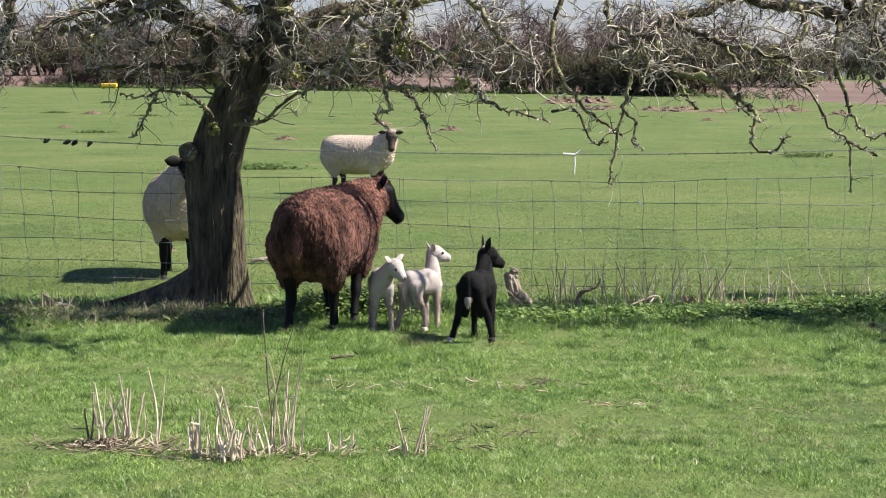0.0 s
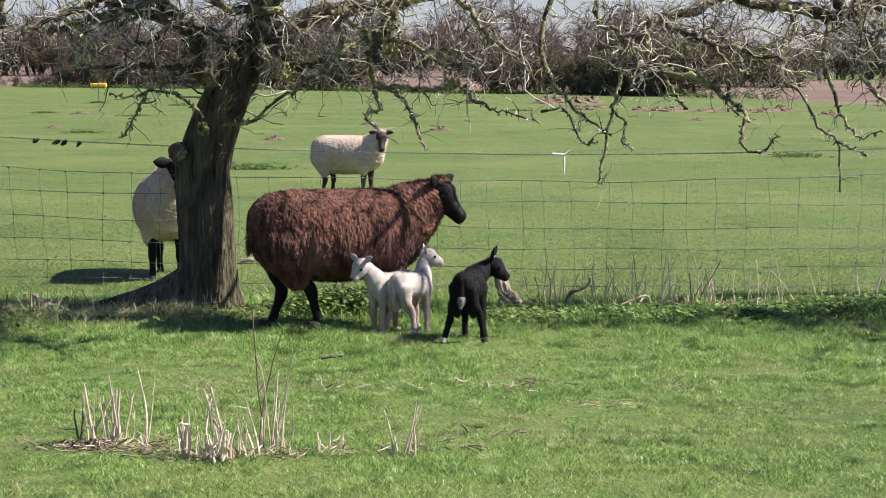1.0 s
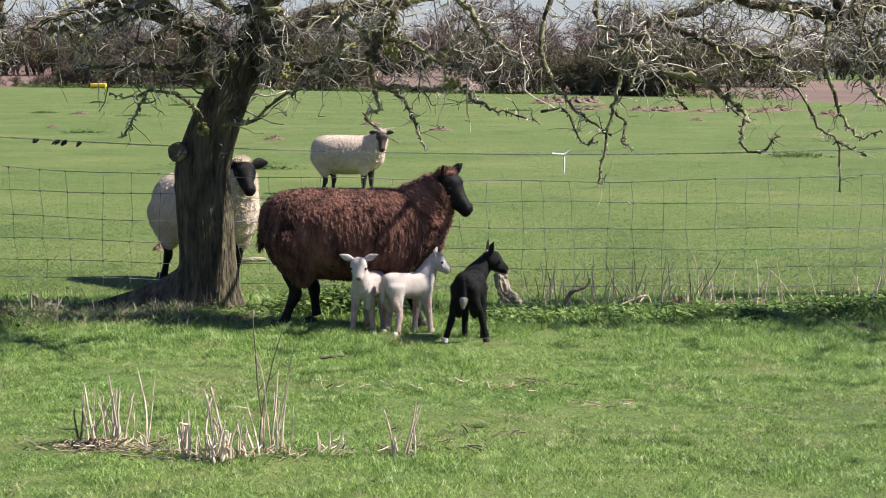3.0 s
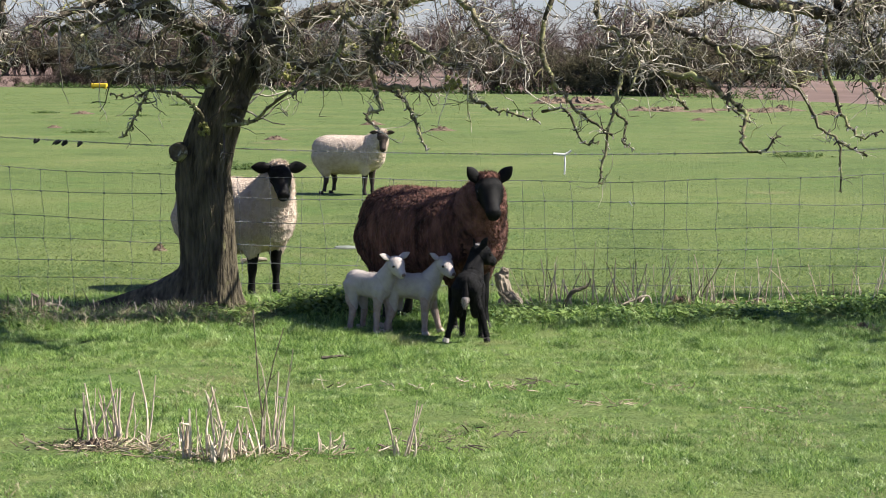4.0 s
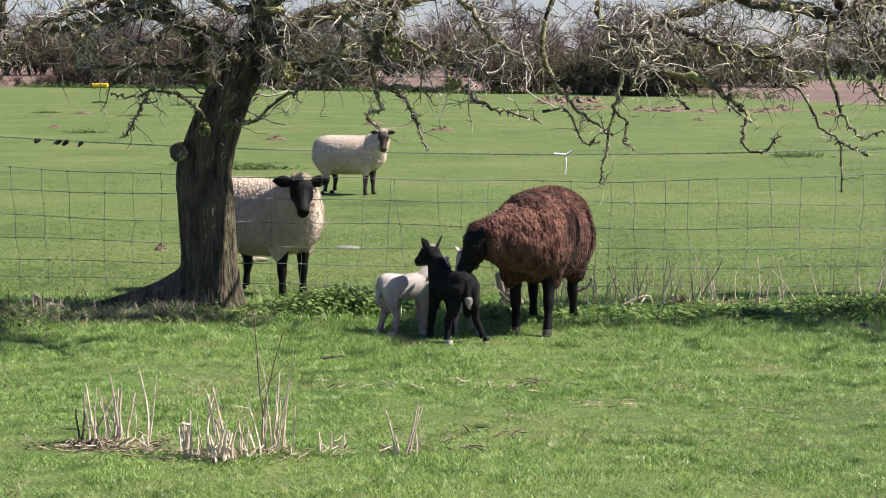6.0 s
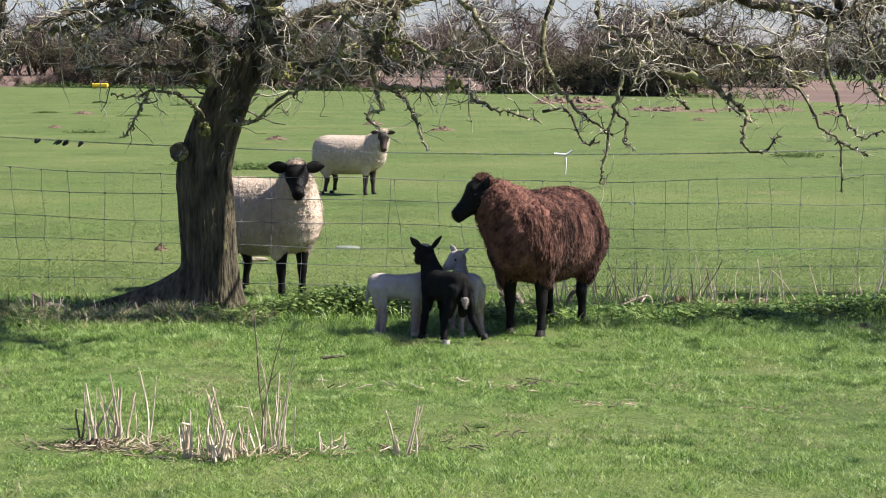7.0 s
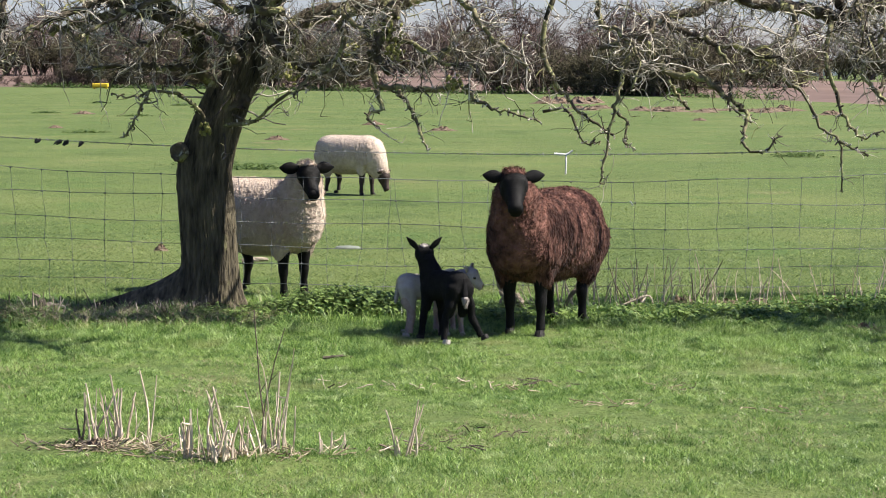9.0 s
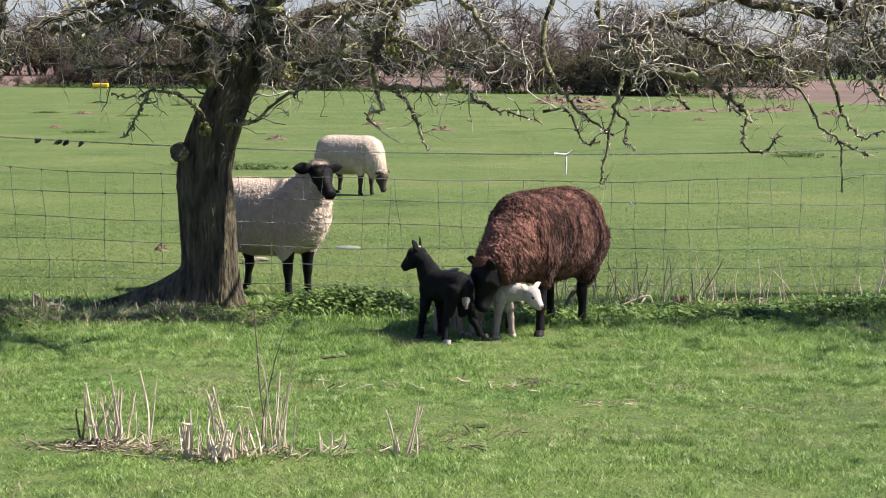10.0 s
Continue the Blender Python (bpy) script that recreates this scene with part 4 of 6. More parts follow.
# ---- weeds, stems and litter ----
def weeds(name, centre, spread, count, height, rng, label, leaf=1.0, mat="weed"):
    """Low leafy weeds: short stems with small pointed leaves."""
    verts, faces = [], []
    for _ in range(count):
        x, y = centre[0] + rng.normal(0, spread[0]), centre[1] + rng.normal(0, spread[1])
        h = height * rng.uniform(0.25, 1.0) * math.exp(-0.5 * ((x - centre[0]) / (spread[0] * 1.6)) ** 2)
        for _ in range(5):
            z = h * rng.uniform(0.25, 1.0)
            a, tilt, s = rng.uniform(0, 6.283), rng.uniform(-0.5, 0.3), rng.uniform(0.014, 0.034) * leaf
            d, e = np.array([math.cos(a), math.sin(a), tilt]), np.array([-math.sin(a), math.cos(a), rng.normal(0, 0.3)])
            p = np.array([x, y, z]) + d * 0.01
            n = len(verts)
            verts += [p, p + d * s * 0.6 + e * s * 0.45, p + d * s * 1.4 + np.array([0, 0, -0.3 * s]), p + d * s * 0.6 - e * s * 0.45]
            faces += [(n, n + 1, n + 2), (n, n + 2, n + 3)]
    tagged(part(name, np.array(verts), np.array(faces), MAT[mat]), label, "weeds", kind="stuff")


def build_weeds():
    rng = np.random.default_rng(14)
    for c, s, n, h in (((-0.62, 11.75), (0.24, 0.12), 1000, 0.19), ((-1.5, 11.45), (0.35, 0.18), 320, 0.08), ((-2.7, 11.55), (0.4, 0.25), 380, 0.08),
                       ((0.45, 11.55), (0.25, 0.16), 420, 0.09), ((1.15, 11.5), (0.28, 0.16), 460, 0.09), ((1.75, 11.5), (0.28, 0.18), 460, 0.10), ((2.4, 11.75), (0.25, 0.14), 420, 0.12),
                       ((2.85, 11.75), (0.2, 0.18), 600, 0.16), ((-3.3, 11.3), (0.4, 0.25), 350, 0.08)):
        weeds("nettles", c, s, n, h, rng, "low green nettles and weeds along the fence foot")
    for i in range(60):
        weeds("nettles", (-44 + i * 1.05, far_side(-44 + i * 1.05) - 1.5 + rng.normal(0, 1.0)), (0.6, 0.5), 40, rng.uniform(0.35, 0.8), rng, "rough dark grass and weeds under the far hedge", 5.0, "dark_weed")
    for x, y, n in ((-3.9, 31.0, 120), (-2.9, 29.5, 160), (6.3, 34.0, 160), (-15.5, 62.0, 200), (-8.5, 70.0, 200), (-14.7, 71.0, 160), (-8.9, 47.5, 120), (-10.5, 66.0, 140), (-12.0, 88.0, 200), (-17.0, 95.0, 200), (3.0, 75.0, 120)):
        weeds("nettles", (x, y), (0.28, 0.25), n, 0.12, rng, "clump of darker green weeds in the pasture", 1.2, "dark_weed")


build_weeds()


def build_stem_clump(x, y, stems, rng, label, mat="stem", heights=(0.1, 0.35), spread=0.05, radius=0.006, fan=0.18, name="stem_clump"):
    """A clump of cut dead stalks standing in the turf, each a part."""
    ob = thing(name, pose(x, y, 0), label, "dead stems", "dead stalks in the grass")
    for _ in range(stems):
        p = (rng.normal(0, spread), rng.normal(0, spread * 0.6), -0.01)
        w = np.array([rng.normal(0, fan), rng.normal(0, fan), 1.0])
        line = crooked(p, w / np.linalg.norm(w), rng.uniform(*heights) * rng.uniform(0.75, 1.05), 7, rng, 0.065, 0)
        r = radius * rng.uniform(0.4, 1.1)
        stalk = Pile()
        stalk.add(*tube(line, [r, r * 0.85, r * 0.6], 6, 0.12, rng))
        if rng.random() < 0.6:  # a broken side shoot
            w = line[4] - line[3] + rng.standard_normal(3) * 0.035
            stalk.add(*tube(crooked(line[rng.integers(2, 6)], w / np.linalg.norm(w), rng.uniform(0.02, 0.09), 3, rng, 0.15, 0), [r * 0.6, r * 0.4], 5))
        part("stalk", stalk.verts(), stalk.f, MAT[mat], ob)
    return ob


def litter(x, y, sx, sy, count, rng, label, mat="stem", name="stem_litter"):
    pile = Pile()
    for _ in range(count):
        p = (x + rng.normal(0, sx), y + rng.normal(0, sy), rng.uniform(0.004, 0.02))
        a = rng.uniform(0, 6.283)
        pile.add(*tube(crooked(p, (math.cos(a), math.sin(a), rng.normal(0.05, 0.1)), rng.uniform(0.03, 0.09), 3, rng, 0.25, 0), [rng.uniform(0.0013, 0.0032)], 4))
    tagged(part(name, pile.verts(), pile.f, MAT[mat]), label, "litter", kind="stuff")


def build_stems():
    rng = np.random.default_rng(31)
    pale = "clump of pale cut dead stalks standing in short grass"
    build_stem_clump(-1.33, 7.55, 16, rng, pale, "stem", (0.14, 0.33), 0.055, 0.0056, 0.10)
    build_stem_clump(-1.18, 7.55, 2, rng, pale, "stem", (0.34, 0.42), 0.012, 0.0046, 0.02)
    build_stem_clump(-1.45, 7.58, 2, rng, pale, "dark_stem", (0.16, 0.24), 0.010, 0.0052, 0.08)
    build_stem_clump(-1.09, 7.38, 6, rng, pale, "stem", (0.05, 0.13), 0.0625, 0.0056, 0.35)
    build_stem_clump(-0.98, 7.25, 5, rng, pale, "stem", (0.17, 0.21), 0.010, 0.0068, 0.05)
    build_stem_clump(-0.87, 7.21, 16, rng, pale, "stem", (0.12, 0.31), 0.045, 0.0062, 0.10)
    build_stem_clump(-0.76, 7.30, 8, rng, pale, "stem", (0.10, 0.22), 0.0375, 0.0056, 0.2)
    build_stem_clump(-0.705, 7.38, 2, rng, "tall brown dead stalk among cut stems", "dark_stem", (0.50, 0.56), 0.008, 0.0052, 0.03)
    build_stem_clump(-0.645, 7.38, 12, rng, pale, "stem", (0.18, 0.34), 0.032, 0.0058, 0.08)
    build_stem_clump(-0.65, 7.38, 2, rng, pale, "stem", (0.42, 0.48), 0.012, 0.0052, 0.03)
    build_stem_clump(-0.47, 7.36, 6, rng, pale, "stem", (0.06, 0.16), 0.075, 0.0046, 0.4)
    build_stem_clump(-0.15, 7.29, 9, rng, pale, "stem", (0.10, 0.24), 0.0275, 0.0050, 0.14)
    litter(-1.28, 7.44, 0.17, 0.06, 170, rng, "dry broken stalk litter round the stubs", "straw")
    litter(-1.38, 7.45, 0.07, 0.04, 60, rng, "dark broken stalk litter round the stubs", "dark_stem")
    litter(-0.85, 7.28, 0.22, 0.06, 150, rng, "dry broken stalk litter round the stubs", "straw")
    litter(-0.15, 7.4, 0.14, 0.03, 40, rng, "dry broken stalk litter round the stubs", "dark_stem")
    litter(-0.3, 8.9, 0.35, 0.12, 26, rng, "dry sticks lying in the grass", "stem")
    for x, y, n in ((0.35, 8.85, 22), (0.75, 8.4, 24), (1.0, 8.9, 12), (0.12, 7.75, 16), (1.5, 8.3, 12), (-2.4, 8.9, 12), (0.5, 9.0, 16)):
        litter(x, y, 0.10, 0.05, n, rng, "bits of dead stalk on a worn spot in the grass", "straw" if n != 16 else "dark_stem", "stalk_bits")
    litter(0.1, 9.3, 0.5, 0.25, 14, rng, "few dry sticks lying in the grass", "dark_stem")
    build_mound(-1.36, 7.45, 0.10, 0.06, 0.035, rng, "dark soil heap beside dead stalks")
    for i in range(9):  # bare earth bank under the netting
        build_mound(1.2 + i * 0.27 + rng.normal(0, 0.05), 12.05 + rng.normal(0, 0.04), rng.uniform(0.16, 0.26), 0.11, rng.uniform(0.03, 0.055), rng, "low bare earth heap under the fence netting")
    # dead stalks along the fence foot
    for i in range(16):
        x = 0.62 + i * 0.075 + rng.normal(0, 0.03)
        build_stem_clump(x, 11.9 + rng.normal(0, 0.07), 4, rng, "thin dry weed stalks in front of the fence", "stem" if i % 6 else "dark_stem", (0.14, 0.42), 0.05, 0.005, 0.24)
    for i in range(14):
        x = 1.75 + i * 0.13 + rng.normal(0, 0.04)
        build_stem_clump(x, 11.95 + rng.normal(0, 0.06), 4, rng, "thin dry weed stalks in front of the fence", "dark_stem" if i % 6 == 0 else "stem", (0.08, 0.38), 0.05, 0.004, 0.28)
    for i in range(12):
        x = -3.0 + i * 0.14 + rng.normal(0, 0.05)
        build_stem_clump(x, 11.6 + rng.normal(0, 0.12), 4, rng, "thin pale dry stalks near the tree root", "stem" if i % 2 else "dark_stem", (0.06, 0.18), 0.05, 0.0045, 0.45)
    # mossy old stump beside the root
    shards = Pile()
    for _ in range(26):  # split, splintered wood
        px, py = rng.normal(0, 0.028), rng.normal(0, 0.02)
        line = crooked((px, py, -0.03), (-0.12 + rng.normal(0, 0.06), rng.normal(0, 0.06), 1.0), max(0.05, 0.17 * (0.75 - 7 * px) * rng.uniform(0.6, 1.1)), 5, rng, 0.03, 0)
        shards.add(*tube(line, [0.013, 0.011, 0.006, 0.002], 6, 0.15, rng))
    for p, w, n in (((0.03, -0.02, 0.05), (0.9, -0.3, 0.1), 0.12), ((-0.02, -0.02, 0.1), (-0.7, 0, 0.7), 0.05)):
        shards.add(*tube(crooked(p, w, n, 5, rng, 0.2, 0.05), [0.016, 0.009, 0.004], 6, 0.15, rng))
    tagged(part("stump", shards.verts(), shards.f, MAT["grey_wood"], at=pose(-2.46, 11.72, 0)), "small weathered splintered stump in rough grass", "stump")
    # broken old stump by the fence: a split block, and a smaller chunk on its shoulder
    old = Pile()
    for place, half, tilt in (((0.42, 11.90, 0.045), (0.065, 0.05, 0.07), (8, 20, 15)), ((0.375, 11.84, 0.17), (0.036, 0.04, 0.07), (-6, -14, 30)), ((0.385, 11.84, 0.235), (0.03, 0.03, 0.035), (12, 22, 5)),
                              ((0.46, 11.88, 0.05), (0.04, 0.035, 0.03), (0, 35, -20))):
        g, f = loft([(-1, 0, 0, 0.5, 0.5), (-0.92, 0, 0, 0.85, 0.85), (-0.3, 0, 0, 1, 1), (0.4, 0, 0, 0.95, 0.9), (0.9, 0, 0, 0.75, 0.7), (1, 0, 0, 0.4, 0.4)], 18, 4, 3.6)
        g = turned(g, pose(0, 0, 0, 0, -90, 0))
        g = g * (1 + np.array([[0.28 * noise.noise(Vector(p) * 1.8 + Vector(place) * 9) + 0.1 * noise.noise(Vector(p) * 6) for p in row] for row in g])[..., None]) * np.array(half)
        old.add(turned(g, pose(*place, *tilt)).reshape(-1, 3), f)
    tagged(part("stump", old.verts(), old.f, MAT["grey_wood"]), "broken pale grey old stump in weeds by the fence", "stump")
    build_stem_clump(0.50, 11.72, 7, rng, "dead stalks leaning against an old stump", "stem", (0.18, 0.34), 0.03, 0.0042, 0.1).rotation_euler = (0, radians(-28), 0)
    v = Pile()
    v.add(*tube(spline([(1.06, 11.7, 0.04), (1.15, 11.72, 0.07), (1.24, 11.73, 0.105), (1.275, 11.73, 0.10), (1.29, 11.72, 0.06)], 4), [0.006, 0.008, 0.007, 0.004], 6, 0.1, rng))
    v.add(*tube([(1.245, 11.73, 0.10), (1.22, 11.71, 0.07), (1.205, 11.70, 0.05)], [0.006, 0.004], 6, 0.1, rng))
    tagged(part("branch_piece", v.verts(), v.f, MAT["stem"]), "pale bent dead branch resting on the weeds", "branch")
    v = Pile()
    v.add(*tube(spline([(-1.56, 14.8, 0.02), (-1.47, 14.8, 0.035), (-1.36, 14.82, 0.03)], 4), [0.016, 0.02, 0.014], 8, 0.1, rng))
    tagged(part("stick", v.verts(), v.f, MAT["grey_wood"]), "short grey stick lying in the pasture", "stick")
    g, f = loft([(-0.11, 0, 0.0, 0.02, 0.004), (-0.09, 0, 0.0, 0.06, 0.018), (0, 0, 0.0, 0.08, 0.022), (0.08, 0, 0.0, 0.06, 0.016), (0.105, 0, 0.0, 0.015, 0.004)], 14, 4, 2.6)
    tagged(part("stone", g.reshape(-1, 3), f, MAT["stone"], at=pose(-0.80, 16.1, 0.002), smooth=True), "flat pale grey stone lying in the pasture", "stone")
    build_mound(2.40, 10.87, 0.075, 0.05, 0.045, rng, "small heap of dead leaves and dry earth in the grass")
    litter(2.40, 10.86, 0.045, 0.03, 70, rng, "dry stalks heaped on bare earth", "straw", "stalk_bits")
    build_mound(1.14, 11.05, 0.03, 0.025, 0.03, rng, "small crumbly brown clod in the grass")
    v = Pile()
    v.add(*tube(spline([(0.74, 11.8, -0.01), (0.79, 11.79, 0.11), (0.86, 11.78, 0.145), (0.90, 11.78, 0.165), (0.92, 11.78, 0.21)], 4), [0.009, 0.014, 0.010, 0.005], 8, 0.12, rng))
    tagged(part("branch_piece", v.verts(), v.f, MAT["dark_stem"]), "curved dark broken branch caught in dead stalks", "branch")
    v = Pile()
    v.add(*tube([(-0.62, 9.78, 0.012), (-0.52, 9.8, 0.02), (-0.46, 9.8, 0.012)], [0.009, 0.006], 6, 0.1, rng))
    tagged(part("stick", v.verts(), v.f, MAT["dark_stem"]), "short dark stick lying in the grass", "stick")


build_stems()


# ---- sheep and lambs ----
def build_sheep(label, wool, hair, hoof, rng, size=1.0, locks=9000, cell=0.03, fall=0.75, name="sheep", ear_size=1.0, depth=0.0095):
    """An adult ewe: body, neck, head with ears and eyes, four legs with hooves, tail. Nose along +x, feet at z = 0."""
    ob = thing(name, pose(0, 0, 0), label, "sheep", "flock in the pasture")
    grid, faces = loft([(-0.535, 0, 0.60, 0.01, 0.01), (-0.52, 0, 0.595, 0.075, 0.085), (-0.47, 0, 0.575, 0.145, 0.165), (-0.38, 0, 0.55, 0.20, 0.225), (-0.22, 0, 0.535, 0.245, 0.252),
                        (0.0, 0, 0.528, 0.262, 0.256), (0.18, 0, 0.535, 0.245, 0.25), (0.32, 0, 0.55, 0.205, 0.232), (0.42, 0, 0.555, 0.16, 0.19), (0.475, 0, 0.555, 0.09, 0.11), (0.49, 0, 0.555, 0.01, 0.01)], 40, 5, 2.1)
    pieces = [(grid.reshape(-1, 3), faces)]
    for s in (-1, 1):  # woolly thighs and shoulders that taper into the legs
        for x, y, top, low, w, d, back in ((-0.32, 0.125, 0.60, 0.235, 0.17, 0.105, -0.045), (0.275, 0.115, 0.58, 0.255, 0.13, 0.095, 0.0)):
            g, f = loft([(0, 0, 0, 0.02, 0.02), (0.06, 0, 0, d, w), (0.17, 0, 0.0, d * 0.95, w * 0.92), (top - low - 0.12, 0, -back * 0.2, d * 0.72, w * 0.66),
                         (top - low - 0.03, 0, -back * 0.7, d * 0.5, w * 0.38), (top - low, 0, -back * 0.8, 0.03, 0.035)], 24, 5)
            pieces.append((turned(g, pose(x, y * s, top, 0, 90, 0)).reshape(-1, 3), f))
    g, f = loft([(0.16, 0, 0.60, 0.05, 0.05), (0.24, 0, 0.60, 0.16, 0.17), (0.36, 0, 0.585, 0.17, 0.20), (0.455, 0, 0.57, 0.12, 0.15), (0.50, 0, 0.57, 0.01, 0.01)], 30, 5)  # brisket
    pieces.append((g.reshape(-1, 3), f))
    v, quads, nor = fused(pieces, 0.0075, 45)
    v = locks_on(v, nor, depth, cell, rng, 4.5)
    nor = normals(v, quads)
    body = Pile()
    body.add(v * size, quads.tolist())
    body.add(*fleece_on(v * size, quads, nor, locks, 0.015 * size, 0.0011 * size, fall, rng, 0.25, 0.13))
    part("body", body.verts(), body.f, MAT[wool], ob, smooth=True)
    neck = Pile()
    g, f = loft([(-0.19, 0, -0.02, 0.04, 0.05), (-0.13, 0, -0.02, 0.15, 0.195), (0.0, 0, -0.02, 0.168, 0.21), (0.12, 0, -0.012, 0.142, 0.172), (0.22, 0, -0.010, 0.112, 0.13),
                 (0.29, 0, -0.012, 0.088, 0.095), (0.335, 0, -0.012, 0.02, 0.02)], 90, 14)
    g = woolly(g, 0.011, cell, rng, 0.7)
    neck.add(g.reshape(-1, 3) * size, f)
    neck.add(*fleece(g * size, locks // 4, 0.02 * size, 0.0013 * size, 0.3, rng, 0.5, 0.35))
    n = part("neck", neck.verts(), neck.f, MAT[wool], ob, smooth=True)
    skull = Pile()
    g, f = loft([(-0.05, 0, 0.0, 0.01, 0.01), (-0.04, 0, 0.0, 0.05, 0.055), (0.0, 0, 0.004, 0.074, 0.076), (0.04, 0, 0.006, 0.077, 0.083), (0.075, 0, 0.0, 0.072, 0.08), (0.11, 0, -0.012, 0.056, 0.068),
                 (0.15, 0, -0.022, 0.044, 0.053), (0.19, 0, -0.03, 0.039, 0.045), (0.22, 0, -0.035, 0.041, 0.041), (0.24, 0, -0.038, 0.034, 0.031), (0.25, 0, -0.038, 0.008, 0.008)], 30, 5)
    up = np.clip((g[..., 2] - 0.02) / 0.06, 0, 1)
    brow = np.exp(-((g[..., 0] - 0.075) / 0.02) ** 2) * np.exp(-((np.abs(g[..., 1]) - 0.05) / 0.02) ** 2)
    g[..., 1] += np.sign(g[..., 1]) * brow * 0.009
    g[..., 2] += brow * up * 0.006
    mouth = np.exp(-((g[..., 2] + 0.055) / 0.006) ** 2) * (g[..., 0] > 0.16)
    g[..., 1] *= 1 - 0.22 * mouth
    g[..., 0] = np.where(g[..., 0] > 0.06, 0.06 + (g[..., 0] - 0.06) * 0.93, g[..., 0])
    skull.add(g.reshape(-1, 3) * size, f)
    skull.add(*fleece(g * size, 2600, 0.006 * size, 0.0008 * size, 0.4, rng, 0.2, 0.3))
    head = part("head", skull.verts(), skull.f, MAT[hair], ob, smooth=True)
    cap, f = loft([(-0.055, 0, 0.02, 0.02, 0.02), (-0.04, 0, 0.035, 0.055, 0.04), (-0.01, 0, 0.055, 0.052, 0.035), (0.018, 0, 0.068, 0.036, 0.022), (0.036, 0, 0.07, 0.008, 0.008)], 30, 6)
    cap = woolly(cap, 0.006, 0.02, rng, 1.0)
    tuft = Pile()
    tuft.add(cap.reshape(-1, 3) * size, f)
    tuft.add(*fleece(cap * size, 900, 0.02 * size, 0.0012 * size, 0.1, rng, 0.6, 0.45))
    part("poll_wool", tuft.verts(), tuft.f, MAT[wool], head, "woolly tuft between the ears", smooth=True)
    ears = []
    for s in (-1, 1):
        e, f = loft([(-0.02, 0, 0, 0.012, 0.012), (0.012, 0, 0, 0.024, 0.013), (0.05, 0, 0, 0.036, 0.010), (0.085, 0, 0, 0.027, 0.008), (0.115, 0, 0, 0.004, 0.003)], 12, 4)
        e[..., 2] += -0.35 * (e[..., 1] ** 2) * 12 * (e[..., 0] > 0.0)
        ear = part("ear", e.reshape(-1, 3) * np.array([1, s, 1]) * size * ear_size, f, MAT[hair], head, smooth=True)
        ears.append((ear, s, Vector((0.0, 0.054 * s, 0.042)) * size))
        e, f = loft([(-0.013, 0, 0, 0.001, 0.001), (-0.008, 0, 0, 0.009, 0.009), (0.008, 0, 0, 0.009, 0.009), (0.013, 0, 0, 0.001, 0.001)], 10, 3)
        part("eye", turned(e, pose(0.072, 0.0645 * s, 0.024)).reshape(-1, 3) * size, f, MAT["eye"], head, smooth=True)
        e, f = loft([(-0.01, 0, 0, 0.001, 0.001), (0, 0, 0, 0.005, 0.003), (0.01, 0, 0, 0.001, 0.001)], 8, 3)
        part("nostril", turned(e, pose(0.222, 0.019 * s, -0.032, 0, 60, 0)).reshape(-1, 3) * size, f, MAT["eye"], head, smooth=True)
    legs = []
    for x, y, front in ((0.28, 0.10, True), (0.28, -0.10, True), (-0.33, 0.112, False), (-0.33, -0.112, False)):
        top = 0.40
        back_x = 0.0 if front else -0.05
        st = [(0, 0, 0, 0.045, 0.06), (0.10, 0, 0, 0.036, 0.045), (0.17, 0, back_x * 0.9, 0.027, 0.034), (0.22, 0, back_x, 0.027, 0.031), (0.28, 0, back_x * 0.75, 0.019, 0.022), (0.34, 0, back_x * 0.6, 0.021, 0.024),
              (0.365, 0, back_x * 0.5, 0.022, 0.026)]
        g, f = loft([(a, b, -c, d * 1.18, e * 1.15) for a, b, c, d, e in st], 12, 4, 2)
        g = turned(g, pose(0, 0, 0, 0, 90, 0))
        leg = part("leg", g.reshape(-1, 3) * size, f, MAT[hair], ob, smooth=True)
        h, f = loft([(0.0, 0, 0.004, 0.02, 0.022), (0.02, 0, 0.01, 0.024, 0.032), (0.038, 0, 0.014, 0.026, 0.038)], 12, 3, 2.6)
        part("hoof", turned(h, pose(back_x * 0.5, 0, -0.362, 0, 90, 0)).reshape(-1, 3) * size, f, MAT[hoof], leg)
        legs.append((leg, Vector((x, y, top)) * size))
    tail = Pile()
    g, f = loft([(-0.02, 0, 0, 0.03, 0.03), (0.06, 0, 0, 0.035, 0.03), (0.16, 0, 0, 0.028, 0.022), (0.22, 0, 0, 0.005, 0.005)], 10, 3)
    g = turned(g, pose(-0.49, 0, 0.64, 0, 102, 0))
    tail.add(g.reshape(-1, 3) * size, f)
    tail.add(*fleece(g * size, 500, 0.02 * size, 0.0015 * size, fall, rng))
    part("tail", tail.verts(), tail.f, MAT[wool], ob, smooth=True)
    return dict(thing=ob, ears=ears, neck=n, head=head, legs=legs, base=Vector((0.318, 0, 0.595)) * size, reach=0.298 * size, size=size)


